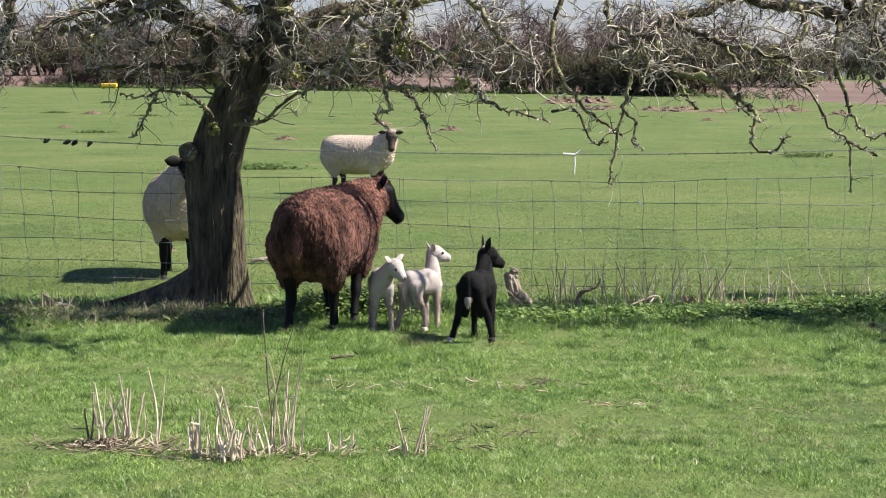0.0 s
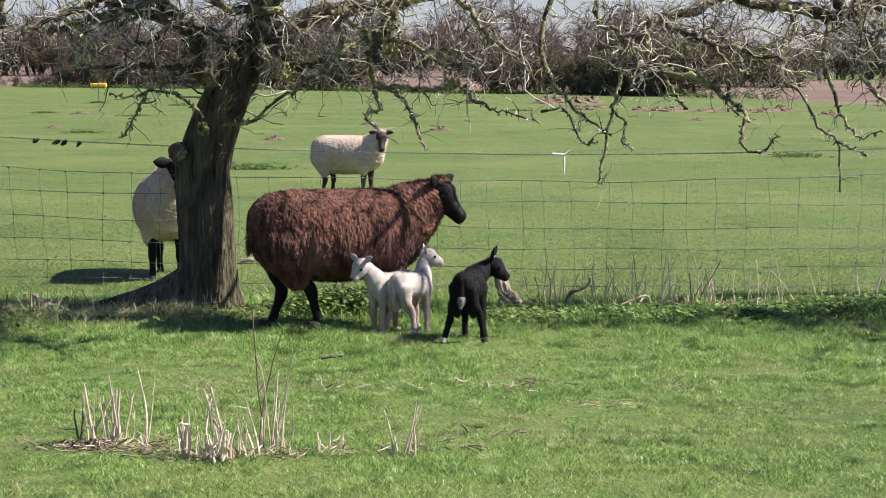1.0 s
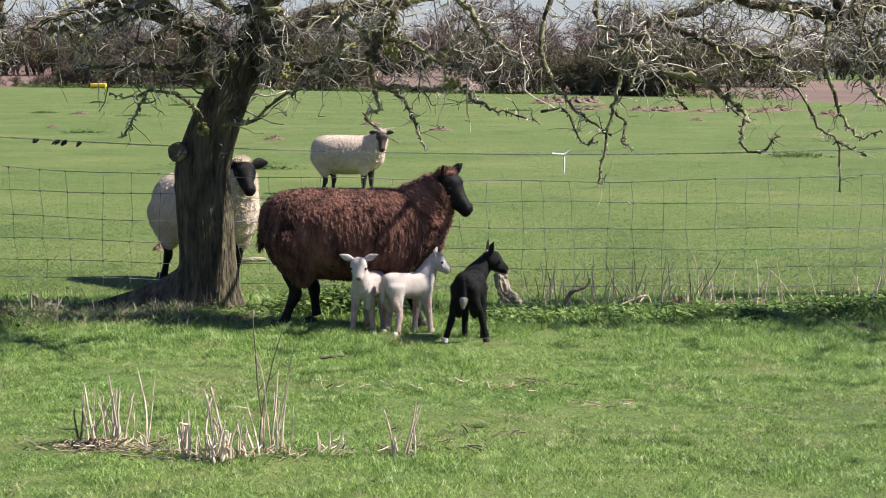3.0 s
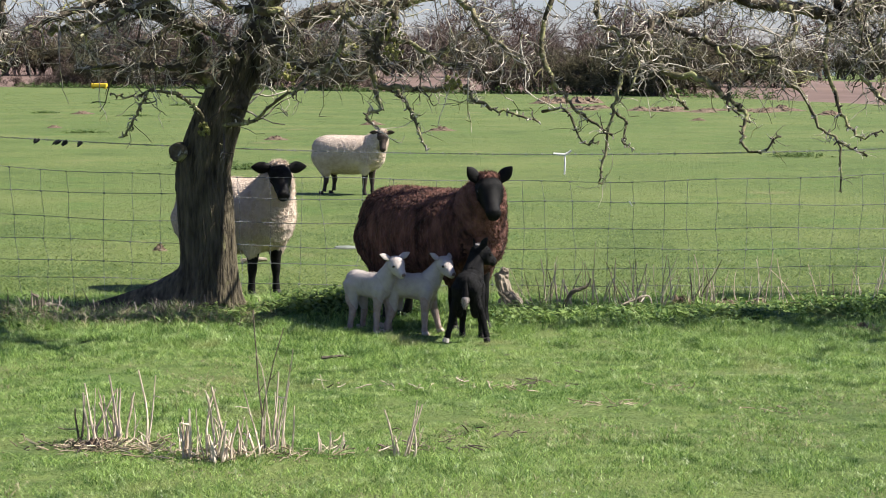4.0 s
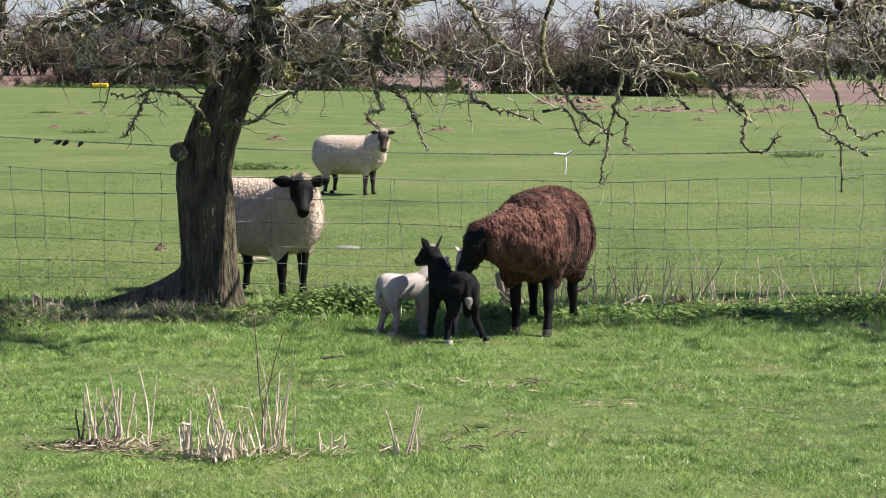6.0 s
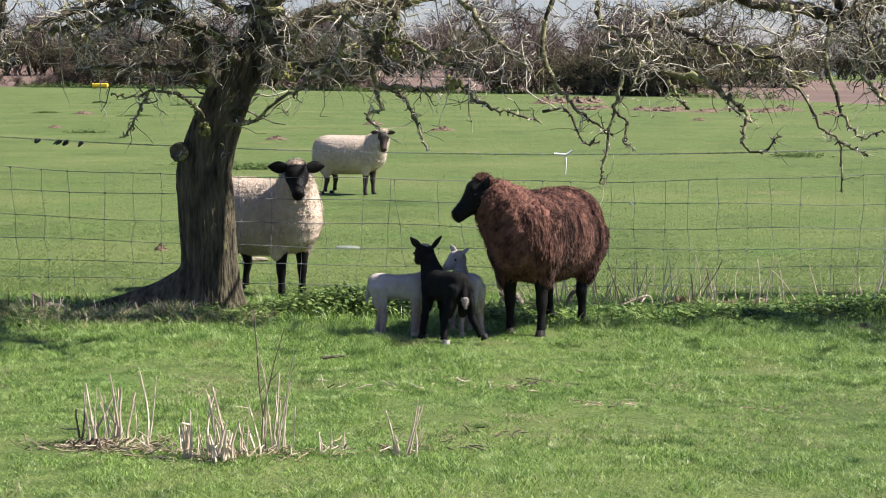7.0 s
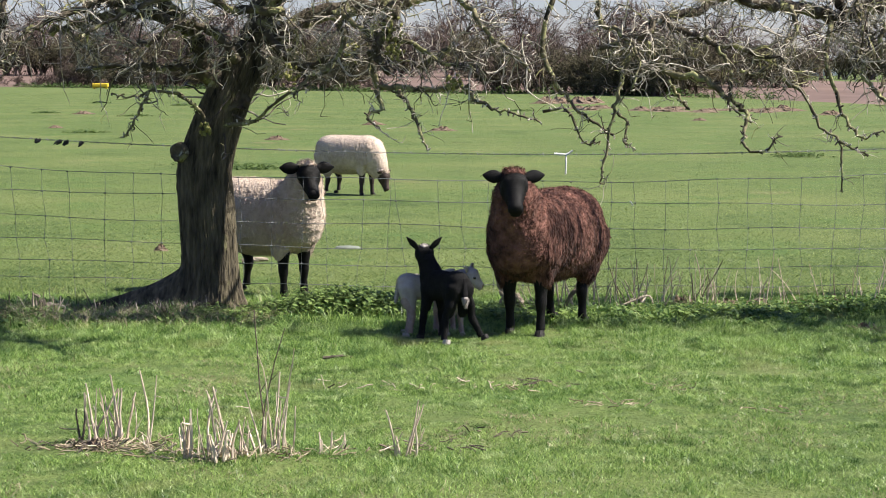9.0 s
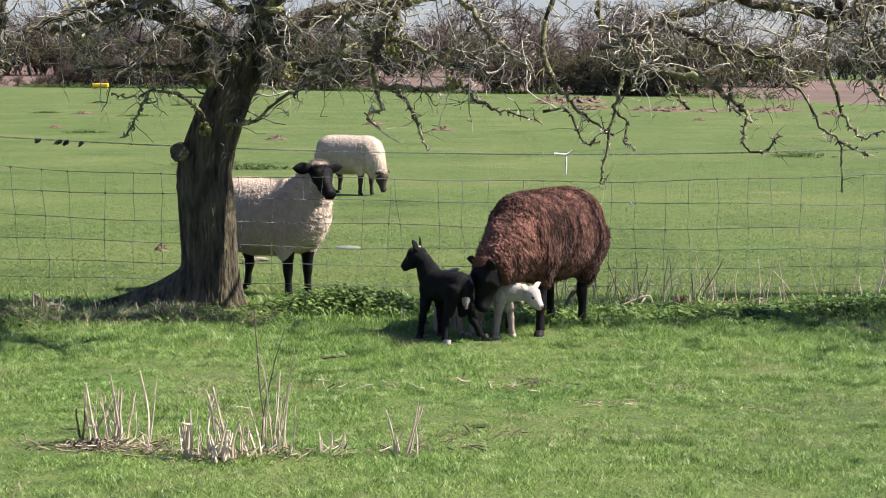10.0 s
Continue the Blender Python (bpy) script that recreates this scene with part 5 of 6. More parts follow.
def build_lamb(label, wool, hoof, rng, ear_skin, white_bits=False, size=1.0):
    """A young lamb on long legs. Nose along +x, feet at z = 0."""
    ob = thing("lamb", pose(0, 0, 0), label, "lamb", "young lambs")
    grid, faces = loft([(-0.198, 0, 0.325, 0.01, 0.01), (-0.185, 0, 0.32, 0.045, 0.055), (-0.13, 0, 0.312, 0.070, 0.082), (-0.02, 0, 0.305, 0.070, 0.078), (0.07, 0, 0.302, 0.070, 0.086), (0.14, 0, 0.31, 0.058, 0.078),
                        (0.175, 0, 0.32, 0.01, 0.01)], 24, 5)
    pieces = [(grid.reshape(-1, 3), faces)]
    for s in (-1, 1):
        for x, y, top, low, w, d, back in ((-0.128, 0.045, 0.345, 0.135, 0.068, 0.040, -0.028), (0.105, 0.042, 0.325, 0.155, 0.052, 0.034, 0.0)):
            g, f = loft([(0, 0, 0, 0.01, 0.01), (0.03, 0, 0, d, w), (0.09, 0, 0.0, d * 0.85, w * 0.78), (top - low - 0.03, 0, -back * 0.55, d * 0.62, w * 0.46), (top - low, 0, -back * 0.9, 0.014, 0.016)], 16, 5)
            pieces.append((turned(g, pose(x, y * s, top, 0, 90, 0)).reshape(-1, 3), f))
    v, quads, nor = fused(pieces, 0.0042, 22)
    v = locks_on(v, nor, 0.0011, 0.012, rng, 1.3)
    nor = normals(v, quads)
    body = Pile()
    body.add(v * size, quads.tolist())
    body.add(*fleece_on(v * size, quads, nor, 4500, 0.007 * size, 0.0007 * size, 0.6, rng, 0.5, 0.35))
    part("body", body.verts(), body.f, MAT[wool], ob, smooth=True)
    neck = Pile()
    g, f = loft([(-0.07, 0, -0.01, 0.02, 0.02), (-0.045, 0, -0.01, 0.055, 0.068), (0.02, 0, -0.004, 0.054, 0.068), (0.07, 0, 0, 0.044, 0.054), (0.122, 0, 0, 0.038, 0.045), (0.14, 0, 0, 0.01, 0.01)], 16, 4)
    neck.add(g.reshape(-1, 3) * size, f)
    neck.add(*fleece(g * size, 600, 0.006 * size, 0.0009 * size, 0.25, rng, 0.5, 0.3))
    n = part("neck", neck.verts(), neck.f, MAT[wool], ob, smooth=True)
    body_size, size = size, size * 1.14  # a large young head
    skull = Pile()
    g, f = loft([(-0.035, 0, 0, 0.005, 0.005), (-0.028, 0, 0, 0.028, 0.03), (0.0, 0, 0.004, 0.042, 0.044), (0.035, 0, 0.004, 0.043, 0.045), (0.06, 0, -0.004, 0.036, 0.039), (0.085, 0, -0.012, 0.027, 0.029),
                 (0.108, 0, -0.018, 0.023, 0.023), (0.122, 0, -0.02, 0.016, 0.017), (0.128, 0, -0.02, 0.004, 0.004)], 18, 4)
    short = lambda x: np.where(x > 0.03, 0.03 + (x - 0.03) * 0.8, x)  # a short young face
    g[..., 0] = short(g[..., 0])
    g[..., 1:] *= 1.06
    skull.add(g.reshape(-1, 3) * size, f)
    skull.add(*fleece(g[:16] * size, 350, 0.004 * size, 0.0009 * size, 0.0, rng, 0.5, 0.3))
    head = part("head", skull.verts(), skull.f, MAT[wool], ob, smooth=True)
    if white_bits:  # a white blaze and crown
        p = Pile()
        g, f = loft([(-0.02, 0, 0.038, 0.006, 0.008), (0.0, 0, 0.043, 0.022, 0.008), (0.02, 0, 0.045, 0.012, 0.006), (0.035, 0, 0.045, 0.003, 0.003)], 10, 3)
        p.add(g.reshape(-1, 3) * size, f)
        p.add(*fleece(g * size, 150, 0.006 * size, 0.001 * size, 0.0, rng))
        part("crown_patch", p.verts(), p.f, MAT["pale_wool"], head, "white patch on the crown", smooth=True)
    g, f = loft([(0.116, 0, -0.014, 0.015, 0.012), (0.126, 0, -0.015, 0.012, 0.010), (0.1305, 0, -0.016, 0.003, 0.003)], 12, 3)
    g[..., 0] = short(g[..., 0])
    part("nose", g.reshape(-1, 3) * size, f, MAT["eye" if white_bits else "pink_skin"], head, "" if white_bits else "dark pinkish bare nose", smooth=True)
    ears = []
    for s in (-1, 1):
        e, f = loft([(-0.012, 0, 0, 0.007, 0.006), (0.01, 0, 0, 0.016, 0.007), (0.04, 0, 0, 0.022, 0.005), (0.065, 0, 0, 0.014, 0.004), (0.085, 0, 0, 0.002, 0.002)], 10, 4)
        ear = part("ear", e.reshape(-1, 3) * np.array([0.95, 0.85 * s, 1]) * size, f, MAT[ear_skin], head, smooth=True)
        ears.append((ear, s, Vector((-0.006, 0.03 * s, 0.03)) * size))
        e, f = loft([(-0.008, 0, 0, 0.001, 0.001), (-0.004, 0, 0, 0.0075, 0.0065), (0.004, 0, 0, 0.0075, 0.0065), (0.008, 0, 0, 0.001, 0.001)], 8, 3)
        part("eye", turned(e, pose(0.050, 0.0395 * s, 0.012)).reshape(-1, 3) * size, f, MAT["eye"], head, smooth=True)
    size = body_size
    legs = []
    for k, (x, y, front) in enumerate(((0.105, 0.048, True), (0.105, -0.048, True), (-0.138, 0.052, False), (-0.138, -0.052, False))):
        bx = 0.0 if front else -0.03
        st = [(0, 0, 0, 0.024, 0.034), (0.06, 0, 0, 0.022, 0.030), (0.105, 0, bx * 0.9, 0.019, 0.024), (0.14, 0, bx, 0.020, 0.024), (0.18, 0, bx * 0.75, 0.0155, 0.019), (0.22, 0, bx * 0.6, 0.016, 0.019), (0.238, 0, bx * 0.5, 0.016, 0.02)]
        g, f = loft([(a, b, -c, d, e) for a, b, c, d, e in st], 12, 4, 2)
        g = turned(g, pose(0, 0, 0, 0, 90, 0))
        pile = Pile()
        pile.add(g.reshape(-1, 3) * size, f)
        pile.add(*fleece(g * size, 700, 0.008 * size, 0.0008 * size, 0.5, rng, 0.5, 0.35))
        leg = part("leg", pile.verts(), pile.f, MAT[wool if white_bits else "pink_leg"], ob, smooth=True)
        h, f = loft([(0.0, 0, 0.003, 0.0165, 0.019), (0.012, 0, 0.006, 0.018, 0.023), (0.024, 0, 0.008, 0.018, 0.025)], 10, 3, 2.6)
        sock = white_bits and k == 2
        part("hoof", turned(h, pose(bx * 0.5, 0, -0.236, 0, 90, 0)).reshape(-1, 3) * size, f, MAT["pale_wool" if sock else hoof], leg, "white sock above the hoof" if sock else "")
        legs.append((leg, Vector((x, y, 0.26)) * size))
    p = Pile()
    g, f = loft([(-0.01, 0, 0, 0.014, 0.014), (0.05, 0, 0, 0.017, 0.014), (0.11, 0, 0, 0.016, 0.013), (0.15, 0, 0, 0.003, 0.003)], 10, 3)
    g = turned(g, pose(-0.183, 0, 0.35, 0, 100, 0))
    p.add(g[:6].reshape(-1, 3) * size if white_bits else g.reshape(-1, 3) * size, loft([(0, 0, 0, 1, 1), (1, 0, 0, 1, 1)], 10, 5)[1][:-1] if white_bits else f)
    p.add(*fleece(g * size, 300, 0.009 * size, 0.001 * size, 0.5, rng))
    tail = part("tail", p.verts(), p.f, MAT[wool], ob, smooth=True)
    if white_bits:
        q = Pile()
        q.add(g[5:].reshape(-1, 3) * size * 1.001, [t for t in loft([(0, 0, 0, 1, 1), (1, 0, 0, 1, 1)], 10, len(g) - 6)[1]])
        q.add(*fleece(g[5:] * size, 300, 0.011 * size, 0.001 * size, 0.5, rng))
        part("tail_tip", q.verts(), q.f, MAT["pale_wool"], tail, "white tail tip", smooth=True)
    return dict(thing=ob, ears=ears, neck=n, head=head, legs=legs, base=Vector((0.12, 0, 0.345)) * size, reach=0.13 * size, size=size)


RNG = np.random.default_rng(77)
ewe = build_sheep("brown-fleeced ewe with a black face and legs on the grass", "brown_wool", "black_hair", "hoof", RNG, 1.02, 13000, 0.025, 0.8, depth=0.0075)
neighbour = build_sheep("cream-fleeced ewe with a black face standing behind the fence", "cream_wool", "black_hair", "hoof", RNG, 0.98, 12000, 0.03, 0.8, ear_size=1.16, depth=0.0055)
grazer = build_sheep("cream sheep with a dark brown face out in the pasture", "cream_wool", "dark_hair", "hoof", RNG, 0.91, 8000, 0.034, 0.8, depth=0.0045)
black = build_lamb("small black lamb with white tail tip and crown", "black_wool", "hoof", RNG, "black_wool", True, 1.0)
pale_a = build_lamb("small white lamb with pinkish ears", "pale_wool", "pale_hoof", RNG, "pale_wool", False, 0.89)
pale_b = build_lamb("small white lamb with long white tail", "pale_wool", "pale_hoof", RNG, "pale_wool", False, 0.89)


# ---- what moves ----
def motions():
    """Tables: path (seconds, x, y, heading); head (seconds, neck heading, neck rise, head heading, nose drop); legs (seconds, four swings)."""
    ewe_path = [(0, -0.725, 11.127, 76), (0.2, -0.694, 11.052, 67), (0.4, -0.678, 11.052, 57), (0.6, -0.644, 11.052, 45), (0.8, -0.608, 11.052, 32),
        (1, -0.584, 11.052, 19), (1.6, -0.569, 11.052, 13), (2.7, -0.572, 11.052, 11), (3.3, -0.448, 11.152, -8), (3.8, -0.193, 11.178, -36),
        (4, -0.051, 11.178, -45), (4.2, 0.077, 11.178, -50), (4.5, 0.248, 11.152, -60), (4.8, 0.376, 11.152, -68), (5, 0.471, 11.127, -77),
        (5.2, 0.532, 11.102, -88), (5.5, 0.563, 11.077, -98), (6.2, 0.583, 11.027, -108), (6.8, 0.591, 11.003, -116), (10, 0.588, 11.003, -117)]
    ewe_head = [(0, 45, 30, 4, 40), (0.2, 42, 36, 0, 38), (0.4, 52, 34, -2, 38), (0.6, 44, 35, -8, 37), (0.8, 24, 37, -18, 35), (1, 6, 36, -24, 34),
        (1.6, 4, 42, -22, 34), (1.9, 4, 51, -2, 34), (2.7, 4, 53, -4, 34), (3.3, -28, 46, -45, 36), (3.8, -60, 48, -78, 28), (4.1, -72, 46, -82, 28),
        (4.5, -74, 36, -84, 32), (4.8, -90, 24, -84, 44), (5, -106, 20, -92, 48), (5.2, -124, -8, -120, 60), (5.4, -132, -26, -158, 60),
        (5.7, -138, -26, -162, 58), (6.2, -158, 15, -172, 42), (6.8, -172, 42, -178, 30), (7, -164, 45, -168, 30), (7.2, -128, 57, -120, 34),
        (7.4, -112, 57, -92, 27), (9.1, -110, 57, -88, 27), (9.3, -118, 45, -108, 44), (9.6, -118, -4, -136, 64), (10, -128, -28, -155, 66)]
    ewe_legs = [(0, 10, -14, -10, 12), (0.3, -12, 8, 4, -10), (0.6, 8, -8, -8, 12), (0.9, 6, -10, -12, 22), (1.2, 4, -8, -9, 24), (2.7, 4, -8, -9, 24),
        (3, -14, 14, 14, -14), (3.3, 14, -14, -14, 14), (3.6, -14, 14, 14, -14), (3.9, 14, -12, -14, 14), (4.2, -12, 12, 14, -12), (4.45, 12, -16, -12, 12),
        (4.7, -8, 10, 10, -10), (5, 4, -6, -8, 6), (5.4, -2, 4, 4, -4), (6, 8, -8, -6, 6), (6.8, 2, -4, 4, -6), (10, 2, -4, 4, -6)]
    neighbour_path = [(0, -1.981, 13.927, -86), (1, -1.97, 13.888, -88), (1.3, -1.949, 13.888, -84), (1.6, -1.897, 13.849, -76), (2, -1.823, 13.81, -76),
        (2.5, -1.745, 13.695, -56), (2.7, -1.715, 13.619, -52), (3.2, -1.603, 13.289, -45), (3.8, -1.454, 12.975, -42), (4, -1.383, 12.873, -42),
        (4.2, -1.293, 12.806, -42), (4.5, -1.208, 12.74, -42), (5, -1.188, 12.707, -42), (7, -1.201, 12.74, -42), (8.5, -1.199, 12.74, -42),
        (9.2, -1.188, 12.74, -41), (10, -1.174, 12.74, -39)]
    neighbour_head = [(0, -58, 52, -50, 27), (1, -58, 50, -52, 27), (1.5, -64, 52, -50, 29), (2, -48, 52, -60, 29), (2.5, -66, 52, -55, 29), (2.7, -64, 52, -60, 29), (3.2, -60, 52, -70, 29),
        (3.8, -55, 52, -72, 29), (4.4, -74, 54, -80, 29), (4.8, -76, 46, -80, 32), (5.2, -78, 26, -78, 37), (5.7, -78, 24, -80, 37), (6.2, -78, 44, -80, 32),
        (6.8, -82, 56, -82, 27), (8, -82, 56, -80, 27), (8.5, -74, 56, -76, 27), (9.2, -60, 54, -68, 27), (10, -47, 54, -58, 26)]
    neighbour_legs = [(0, 0, 0, 0, 0), (1.2, 0, 0, 0, 0), (1.5, 12, -12, -12, 12), (1.8, -12, 12, 12, -12), (2.1, 12, -12, -12, 12), (2.4, -12, 12, 12, -12),
        (2.7, 12, -12, -12, 12), (3, -12, 12, 12, -12), (3.4, 12, -12, -12, 12), (3.8, -14, 16, 12, -12), (4.1, 8, -14, -10, 10), (4.4, 0, 2, 0, 6),
        (10, 0, 2, 0, 6)]
    grazer_path = [(0, -1.142, 23.389, -22), (2.5, -1.131, 23.389, -22), (7.5, -1.132, 23.389, -22), (8.2, -1.134, 23.389, -20), (8.6, -1.135, 23.389, -34),
        (10, -1.138, 23.389, -38)]
    grazer_head = [(0, -45, 44, -82, 52), (8.2, -45, 44, -82, 52), (8.4, -36, 20, -45, 55), (8.6, -30, -20, -35, 62), (8.8, -30, -54, -30, 62), (10, -32, -58, -32, 66)]
    grazer_legs = [(0, 2, -3, 3, -3), (10, 2, -3, 3, -3)]
    black_path = [(0, 0.145, 10.531, 74), (0.8, 0.153, 10.531, 76), (1.5, 0.164, 10.531, 78), (2.7, 0.162, 10.531, 78), (3.3, 0.158, 10.531, 80),
        (3.8, 0.153, 10.531, 82), (4.4, 0.15, 10.531, 83), (5, 0.139, 10.531, 88), (5.2, 0.13, 10.531, 94), (5.4, 0.101, 10.531, 106),
        (5.6, 0.07, 10.531, 114), (6.2, 0.032, 10.508, 120), (6.8, 0.013, 10.508, 122), (9, 0.007, 10.508, 124), (10, 0.003, 10.508, 126)]
    black_head = [(0, 85, 52, 14, 12), (0.4, 85, 54, 8, 14), (0.6, 66, 46, 0, 18), (0.8, 44, 28, -12, 25), (1.2, 40, 24, -2, 20), (1.8, 40, 24, -5, 20),
        (2.7, 40, 26, -2, 18), (3.3, 30, 60, 30, 10), (3.8, 55, 66, 60, 0), (4.2, 50, 66, -20, 30), (4.5, 40, 62, -40, 40), (4.8, 60, 66, 40, 5),
        (5, 100, 70, 90, -5), (5.4, 130, 66, 120, 5), (5.7, 145, 64, 150, 12), (6.8, 150, 68, 120, 10), (7.5, 146, 68, 105, 8), (8.4, 150, 68, 100, 6),
        (9, 150, 66, 90, 0), (9.4, 152, 64, 115, 2), (9.7, 156, 60, 150, 14), (10, 160, 60, 168, 22)]
    black_legs = [(0, 6, -4, -8, 8), (4.8, 6, -4, -8, 8), (5.3, -10, 12, 0, 0), (5.7, 0, 8, -4, -12), (6.8, 4, 6, -6, -22), (10, 4, 6, -6, -22)]
    pale_a_path = [(0, -0.402, 10.953, -85), (0.3, -0.36, 10.929, -95), (0.6, -0.331, 10.881, -120), (1, -0.29, 10.857, -138), (1.6, -0.289, 10.857, -138),
        (2, -0.315, 10.857, -135), (2.5, -0.342, 10.857, -133), (2.7, -0.352, 10.857, -130), (3.1, -0.429, 10.857, -95), (3.4, -0.437, 10.857, -55),
        (3.8, -0.432, 10.857, -46), (4, -0.405, 10.857, -42), (4.4, -0.254, 10.857, -28), (4.6, -0.229, 10.833, -18), (5, -0.178, 10.833, 8),
        (5.5, -0.178, 10.809, 34), (6.2, -0.223, 10.761, 18), (6.8, -0.255, 10.738, 2), (7, -0.245, 10.738, 2), (7.4, -0.204, 10.738, 4),
        (7.8, -0.183, 10.738, 6), (8, -0.173, 10.738, 6), (8.2, -0.129, 10.738, 8), (8.4, -0.116, 10.738, 8), (8.8, -0.098, 10.738, 6),
        (9, -0.085, 10.738, 5), (9.2, -0.069, 10.714, 2), (9.4, -0.003, 10.714, -8), (9.6, 0.124, 10.691, -28), (9.8, 0.206, 10.668, -36),
        (10, 0.262, 10.645, -38)]
    pale_a_head = [(0, -50, 42, -30, 28), (0.3, -75, 50, -60, 34), (0.6, -110, 60, -100, 42), (1, -150, 46, -140, 32), (1.6, -148, 28, -130, 26),
        (2, -136, 24, -106, 28), (2.4, -128, 42, -102, 32), (2.7, -126, 46, -100, 32), (3.1, -90, 58, -85, 36), (3.8, -42, 55, -48, 26),
        (4, -36, 55, -52, 24), (4.4, -5, 64, -10, 20), (4.7, 0, 62, -10, 22), (5, 5, 54, -38, 16), (5.5, 20, 55, 40, 20), (6.2, 12, 30, 20, 28),
        (6.8, 10, 18, 20, 28), (7.9, 10, 18, 15, 28), (8.2, 8, 50, -10, 25), (8.4, 6, 58, -35, 20), (8.6, 4, 45, -25, 22), (8.8, 2, 32, -15, 24),
        (9, 0, 20, -15, 26), (9.2, -4, 14, -25, 30), (9.4, -14, 14, -48, 28), (9.6, -24, 5, -30, 26), (9.8, -15, -20, -50, 38), (10, -20, -8, -32, 30)]
    pale_a_legs = [(0, 4, -4, -4, 4), (0.4, -10, 10, 10, -10), (0.8, 4, -4, -6, 6), (2.7, 4, -4, -6, 6), (3.1, -12, 12, 12, -12), (3.5, 12, -12, -12, 12),
        (3.9, 6, -8, -14, 6), (4.2, -12, 12, 12, -12), (4.5, 6, -6, -8, 4), (4.8, -10, 10, 10, -10), (5.2, 6, -6, -14, 4), (6.8, 4, -4, -4, 4),
        (7.8, 4, -4, -4, 4), (8.1, -12, 12, 12, -12), (8.4, 12, -12, -12, 12), (8.8, -12, 12, 12, -12), (9.2, 12, -12, -12, 12), (9.6, -12, 12, 12, -12),
        (10, 6, -4, -6, 6)]
    pale_b_path = [(0, -0.171, 11.003, 58), (0.5, -0.191, 11.003, 58), (1, -0.171, 10.857, 56), (1.6, -0.185, 10.857, 56), (2.5, -0.187, 10.833, 54),
        (2.7, -0.188, 10.833, 52), (3.3, -0.184, 10.785, 18), (3.8, -0.148, 10.809, -22), (4, -0.170, 10.809, -20), (4.4, 0.05, 10.857, 10),
        (4.8, 0.094, 10.978, 25), (5.2, 0.125, 10.929, 60), (5.5, 0.137, 10.905, 85), (6.2, 0.117, 10.857, 100), (6.8, 0.129, 10.809, 107),
        (7.7, 0.134, 10.809, 107), (8.1, 0.076, 10.809, 105), (8.4, 0.024, 10.809, 102), (10, 0.023, 10.833, 98)]
    pale_b_head = [(0, 85, 76, 15, 0), (0.6, 100, 76, 10, 4), (0.9, 60, 72, 5, 6), (1.6, 40, 70, -6, 16), (2.2, 36, 66, -10, 20), (2.7, 34, 66, -2, 18),
        (3.3, 5, 45, -5, 28), (3.8, -16, 50, -50, 22), (4.1, -10, 54, -45, 20), (4.3, -6, 46, -40, 20), (4.5, -6, 44, -50, 20), (4.7, 20, 50, 0, 20), (5.2, 60, 60, 40, 15),
        (5.5, 70, 64, 20, 15), (6, 85, 64, -30, 15), (6.4, 92, 64, -90, 15), (6.8, 95, 62, -140, 14), (7.1, 95, 62, -152, 14), (7.4, 97, 60, -165, 18),
        (7.6, 97, 60, -150, 18), (7.8, 92, 62, -75, 14), (8, 92, 62, -86, 14), (8.2, 92, 60, -82, 16), (8.4, 95, 36, -60, 24), (8.6, 105, 6, 0, 30),
        (8.8, 110, 0, 60, 35), (10, 100, 0, 80, 40)]
    pale_b_legs = [(0, 10, -4, -10, 8), (2.7, 12, -4, -14, 8), (3.2, -12, 12, 12, -12), (3.8, 14, 0, -20, -6), (4, 14, 0, -20, -6), (4.3, -10, 12, 10, -10),
        (4.8, 8, -8, -8, 8), (5.5, 0, 0, 0, 0), (6.2, -6, 6, 6, -6), (6.8, 0, 0, 0, 0), (10, 0, 0, 0, 0)]

    def ease(rows, t, col):
        a = np.array(rows, float)
        return float(np.interp(t, a[:, 0], a[:, col]))

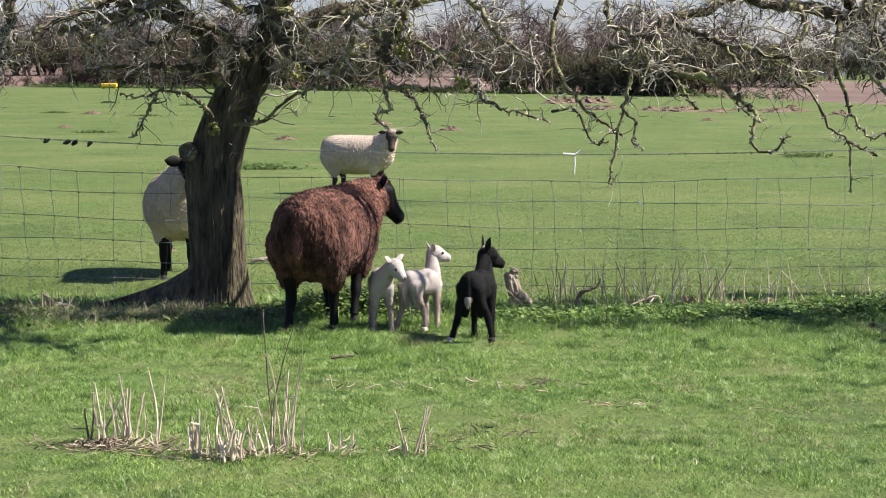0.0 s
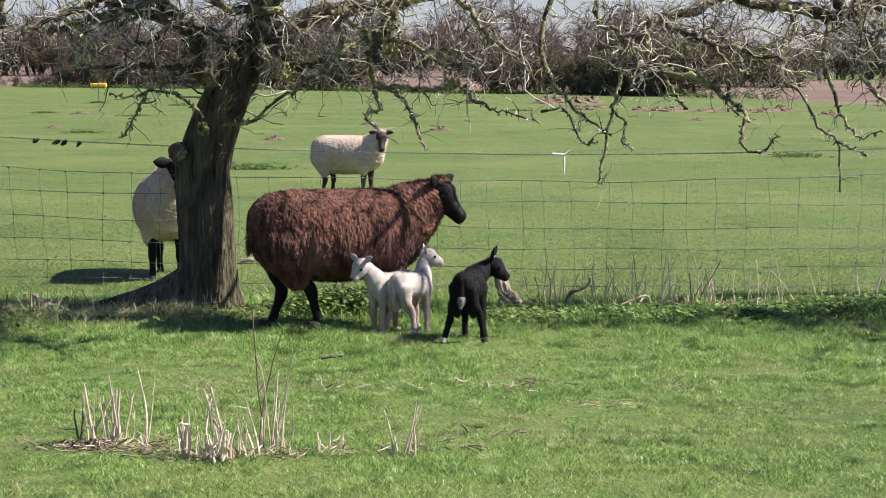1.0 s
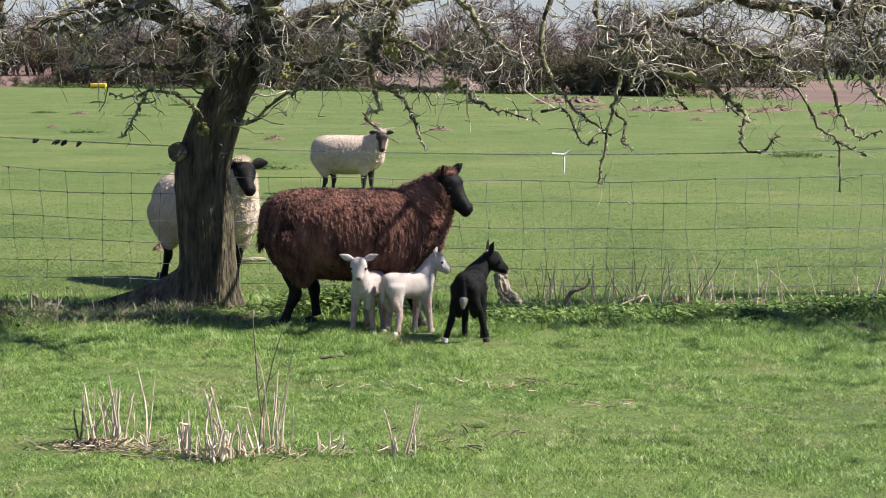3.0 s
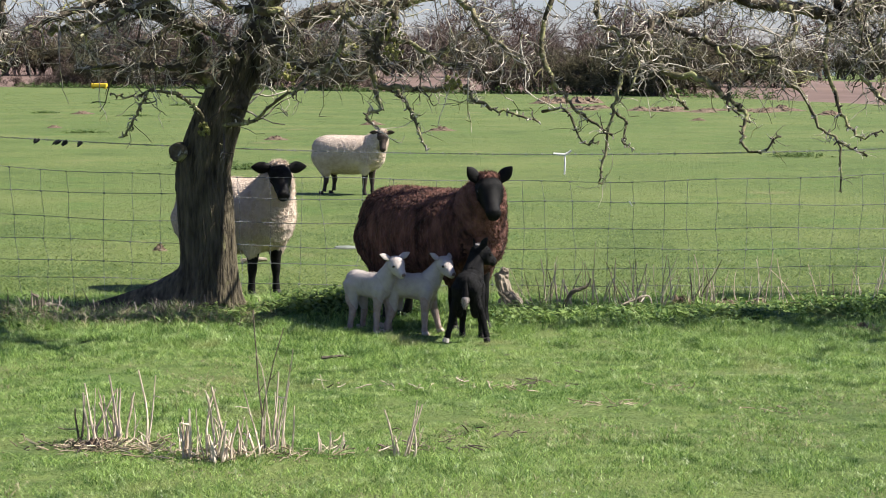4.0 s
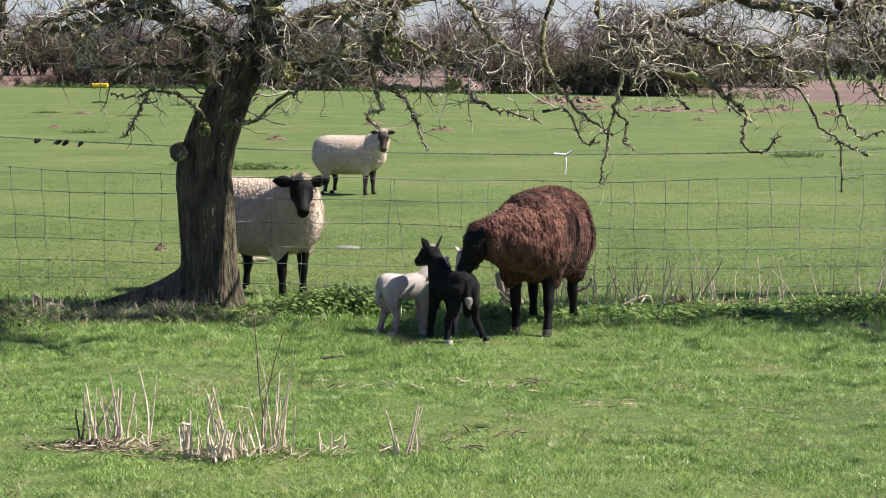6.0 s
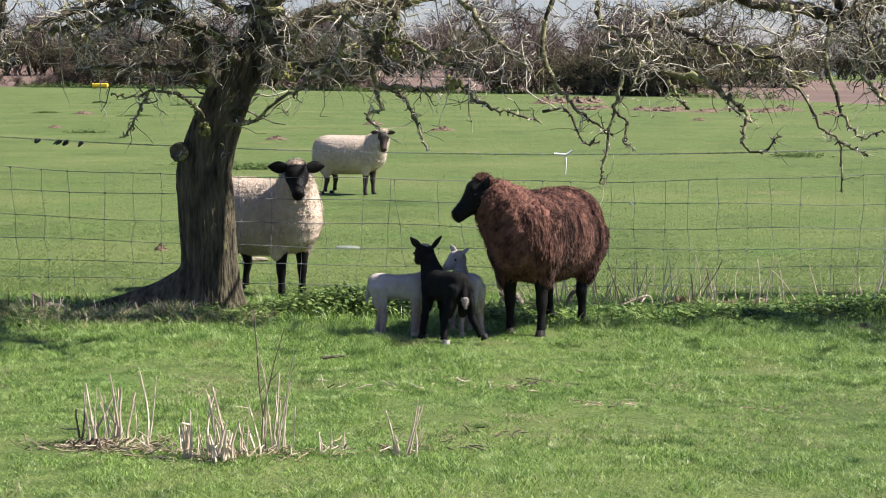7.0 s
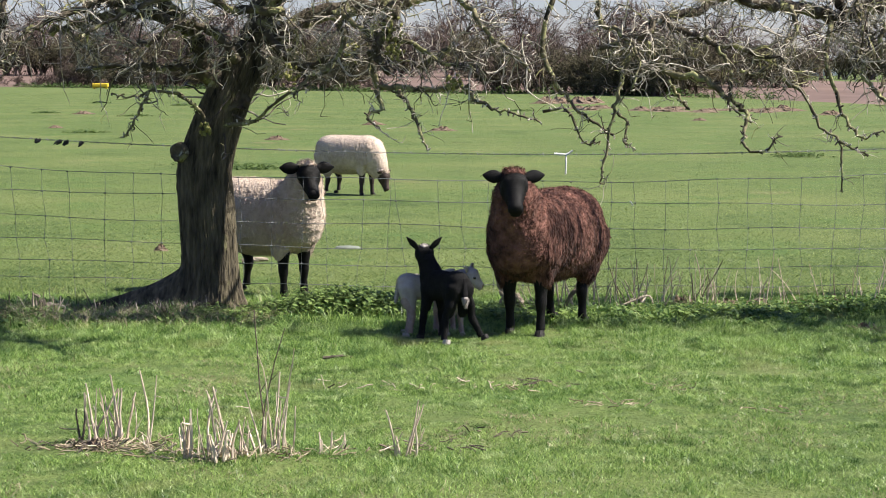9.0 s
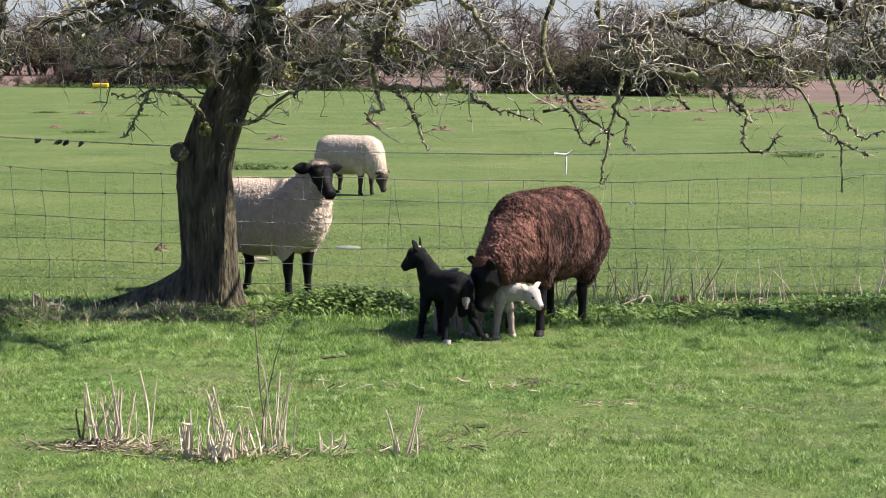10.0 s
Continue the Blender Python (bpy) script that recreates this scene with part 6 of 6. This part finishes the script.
    def animate(animal, path, head, legs, prick=((0, 0), (10, 0)), splay=((0, 0, 0), (10, 0, 0)), ear_roll=72):
        times = sorted({r[0] for table in (path, head, legs, prick, splay) for r in table})
        body_rows, neck_rows, head_rows, leg_rows, ear_rows = [], [], [], [[], [], [], []], [[], []]
        for t in times:
            x, y, face = (ease(path, t, c) for c in (1, 2, 3))
            way, lift, gaze, drop = (ease(head, t, c) for c in (1, 2, 3, 4))
            body_rows.append((t, pose(x, y, 0, 0, 0, face)))
            low = animal["base"] + Vector((0.04, 0, -0.06)) * animal["size"] * min(1.0, max(0.0, (30 - lift) / 60))
            aim = pose(*low, 0, -lift, way - face)
            neck_rows.append((t, aim))
            top = aim @ Vector((animal["reach"], 0, 0))
            head_rows.append((t, pose(*top, 0, drop, gaze - face)))
            for k, (leg, hip) in enumerate(animal["legs"]):
                swing = ease(legs, t, k + 1)
                out = ease(splay, t, 1 + k // 2) * (1 if k % 2 == 0 else -1)
                leg_rows[k].append((t, pose(*hip, out, -swing, 0)))
            for k, (ear, side, root) in enumerate(animal["ears"]):
                ear_rows[k].append((t, pose(*root, ear_roll * side, -ease(prick, t, 1), 97 * side)))
        walk(animal["thing"], body_rows)
        walk(animal["neck"], neck_rows)
        walk(animal["head"], head_rows)
        for k, (leg, hip) in enumerate(animal["legs"]):
            walk(leg, leg_rows[k])
        for k, (ear, side, root) in enumerate(animal["ears"]):
            walk(ear, ear_rows[k])

    animate(ewe, ewe_path, ewe_head, ewe_legs, ((0, 35), (0.8, 25), (1.2, 30), (1.9, 48), (2.7, 42), (3.8, 52), (4.7, 48), (5.2, 10), (6.5, 5), (6.9, 15), (7.4, 2), (9.2, 4), (9.6, 14), (10, 14)), ear_roll=52)
    animate(neighbour, neighbour_path, neighbour_head, neighbour_legs, ((0, 5), (10, 0)))
    animate(grazer, grazer_path, grazer_head, grazer_legs)
    animate(black, black_path, black_head, black_legs, ((0, 58), (2.7, 58), (5, 46), (10, 46)), ((0, 2, 13), (5.0, 2, 13), (5.7, 6, 12), (10, 6, 12)), 50)
    animate(pale_a, pale_a_path, pale_a_head, pale_a_legs, ((0, 22), (10, 18)), ((0, 2, 4), (10, 2, 4)), 55)
    animate(pale_b, pale_b_path, pale_b_head, pale_b_legs, ((0, 28), (10, 26)), ((0, 3, 9), (2.7, 3, 9), (3.5, 2, 4), (10, 2, 4)), 55)


motions()
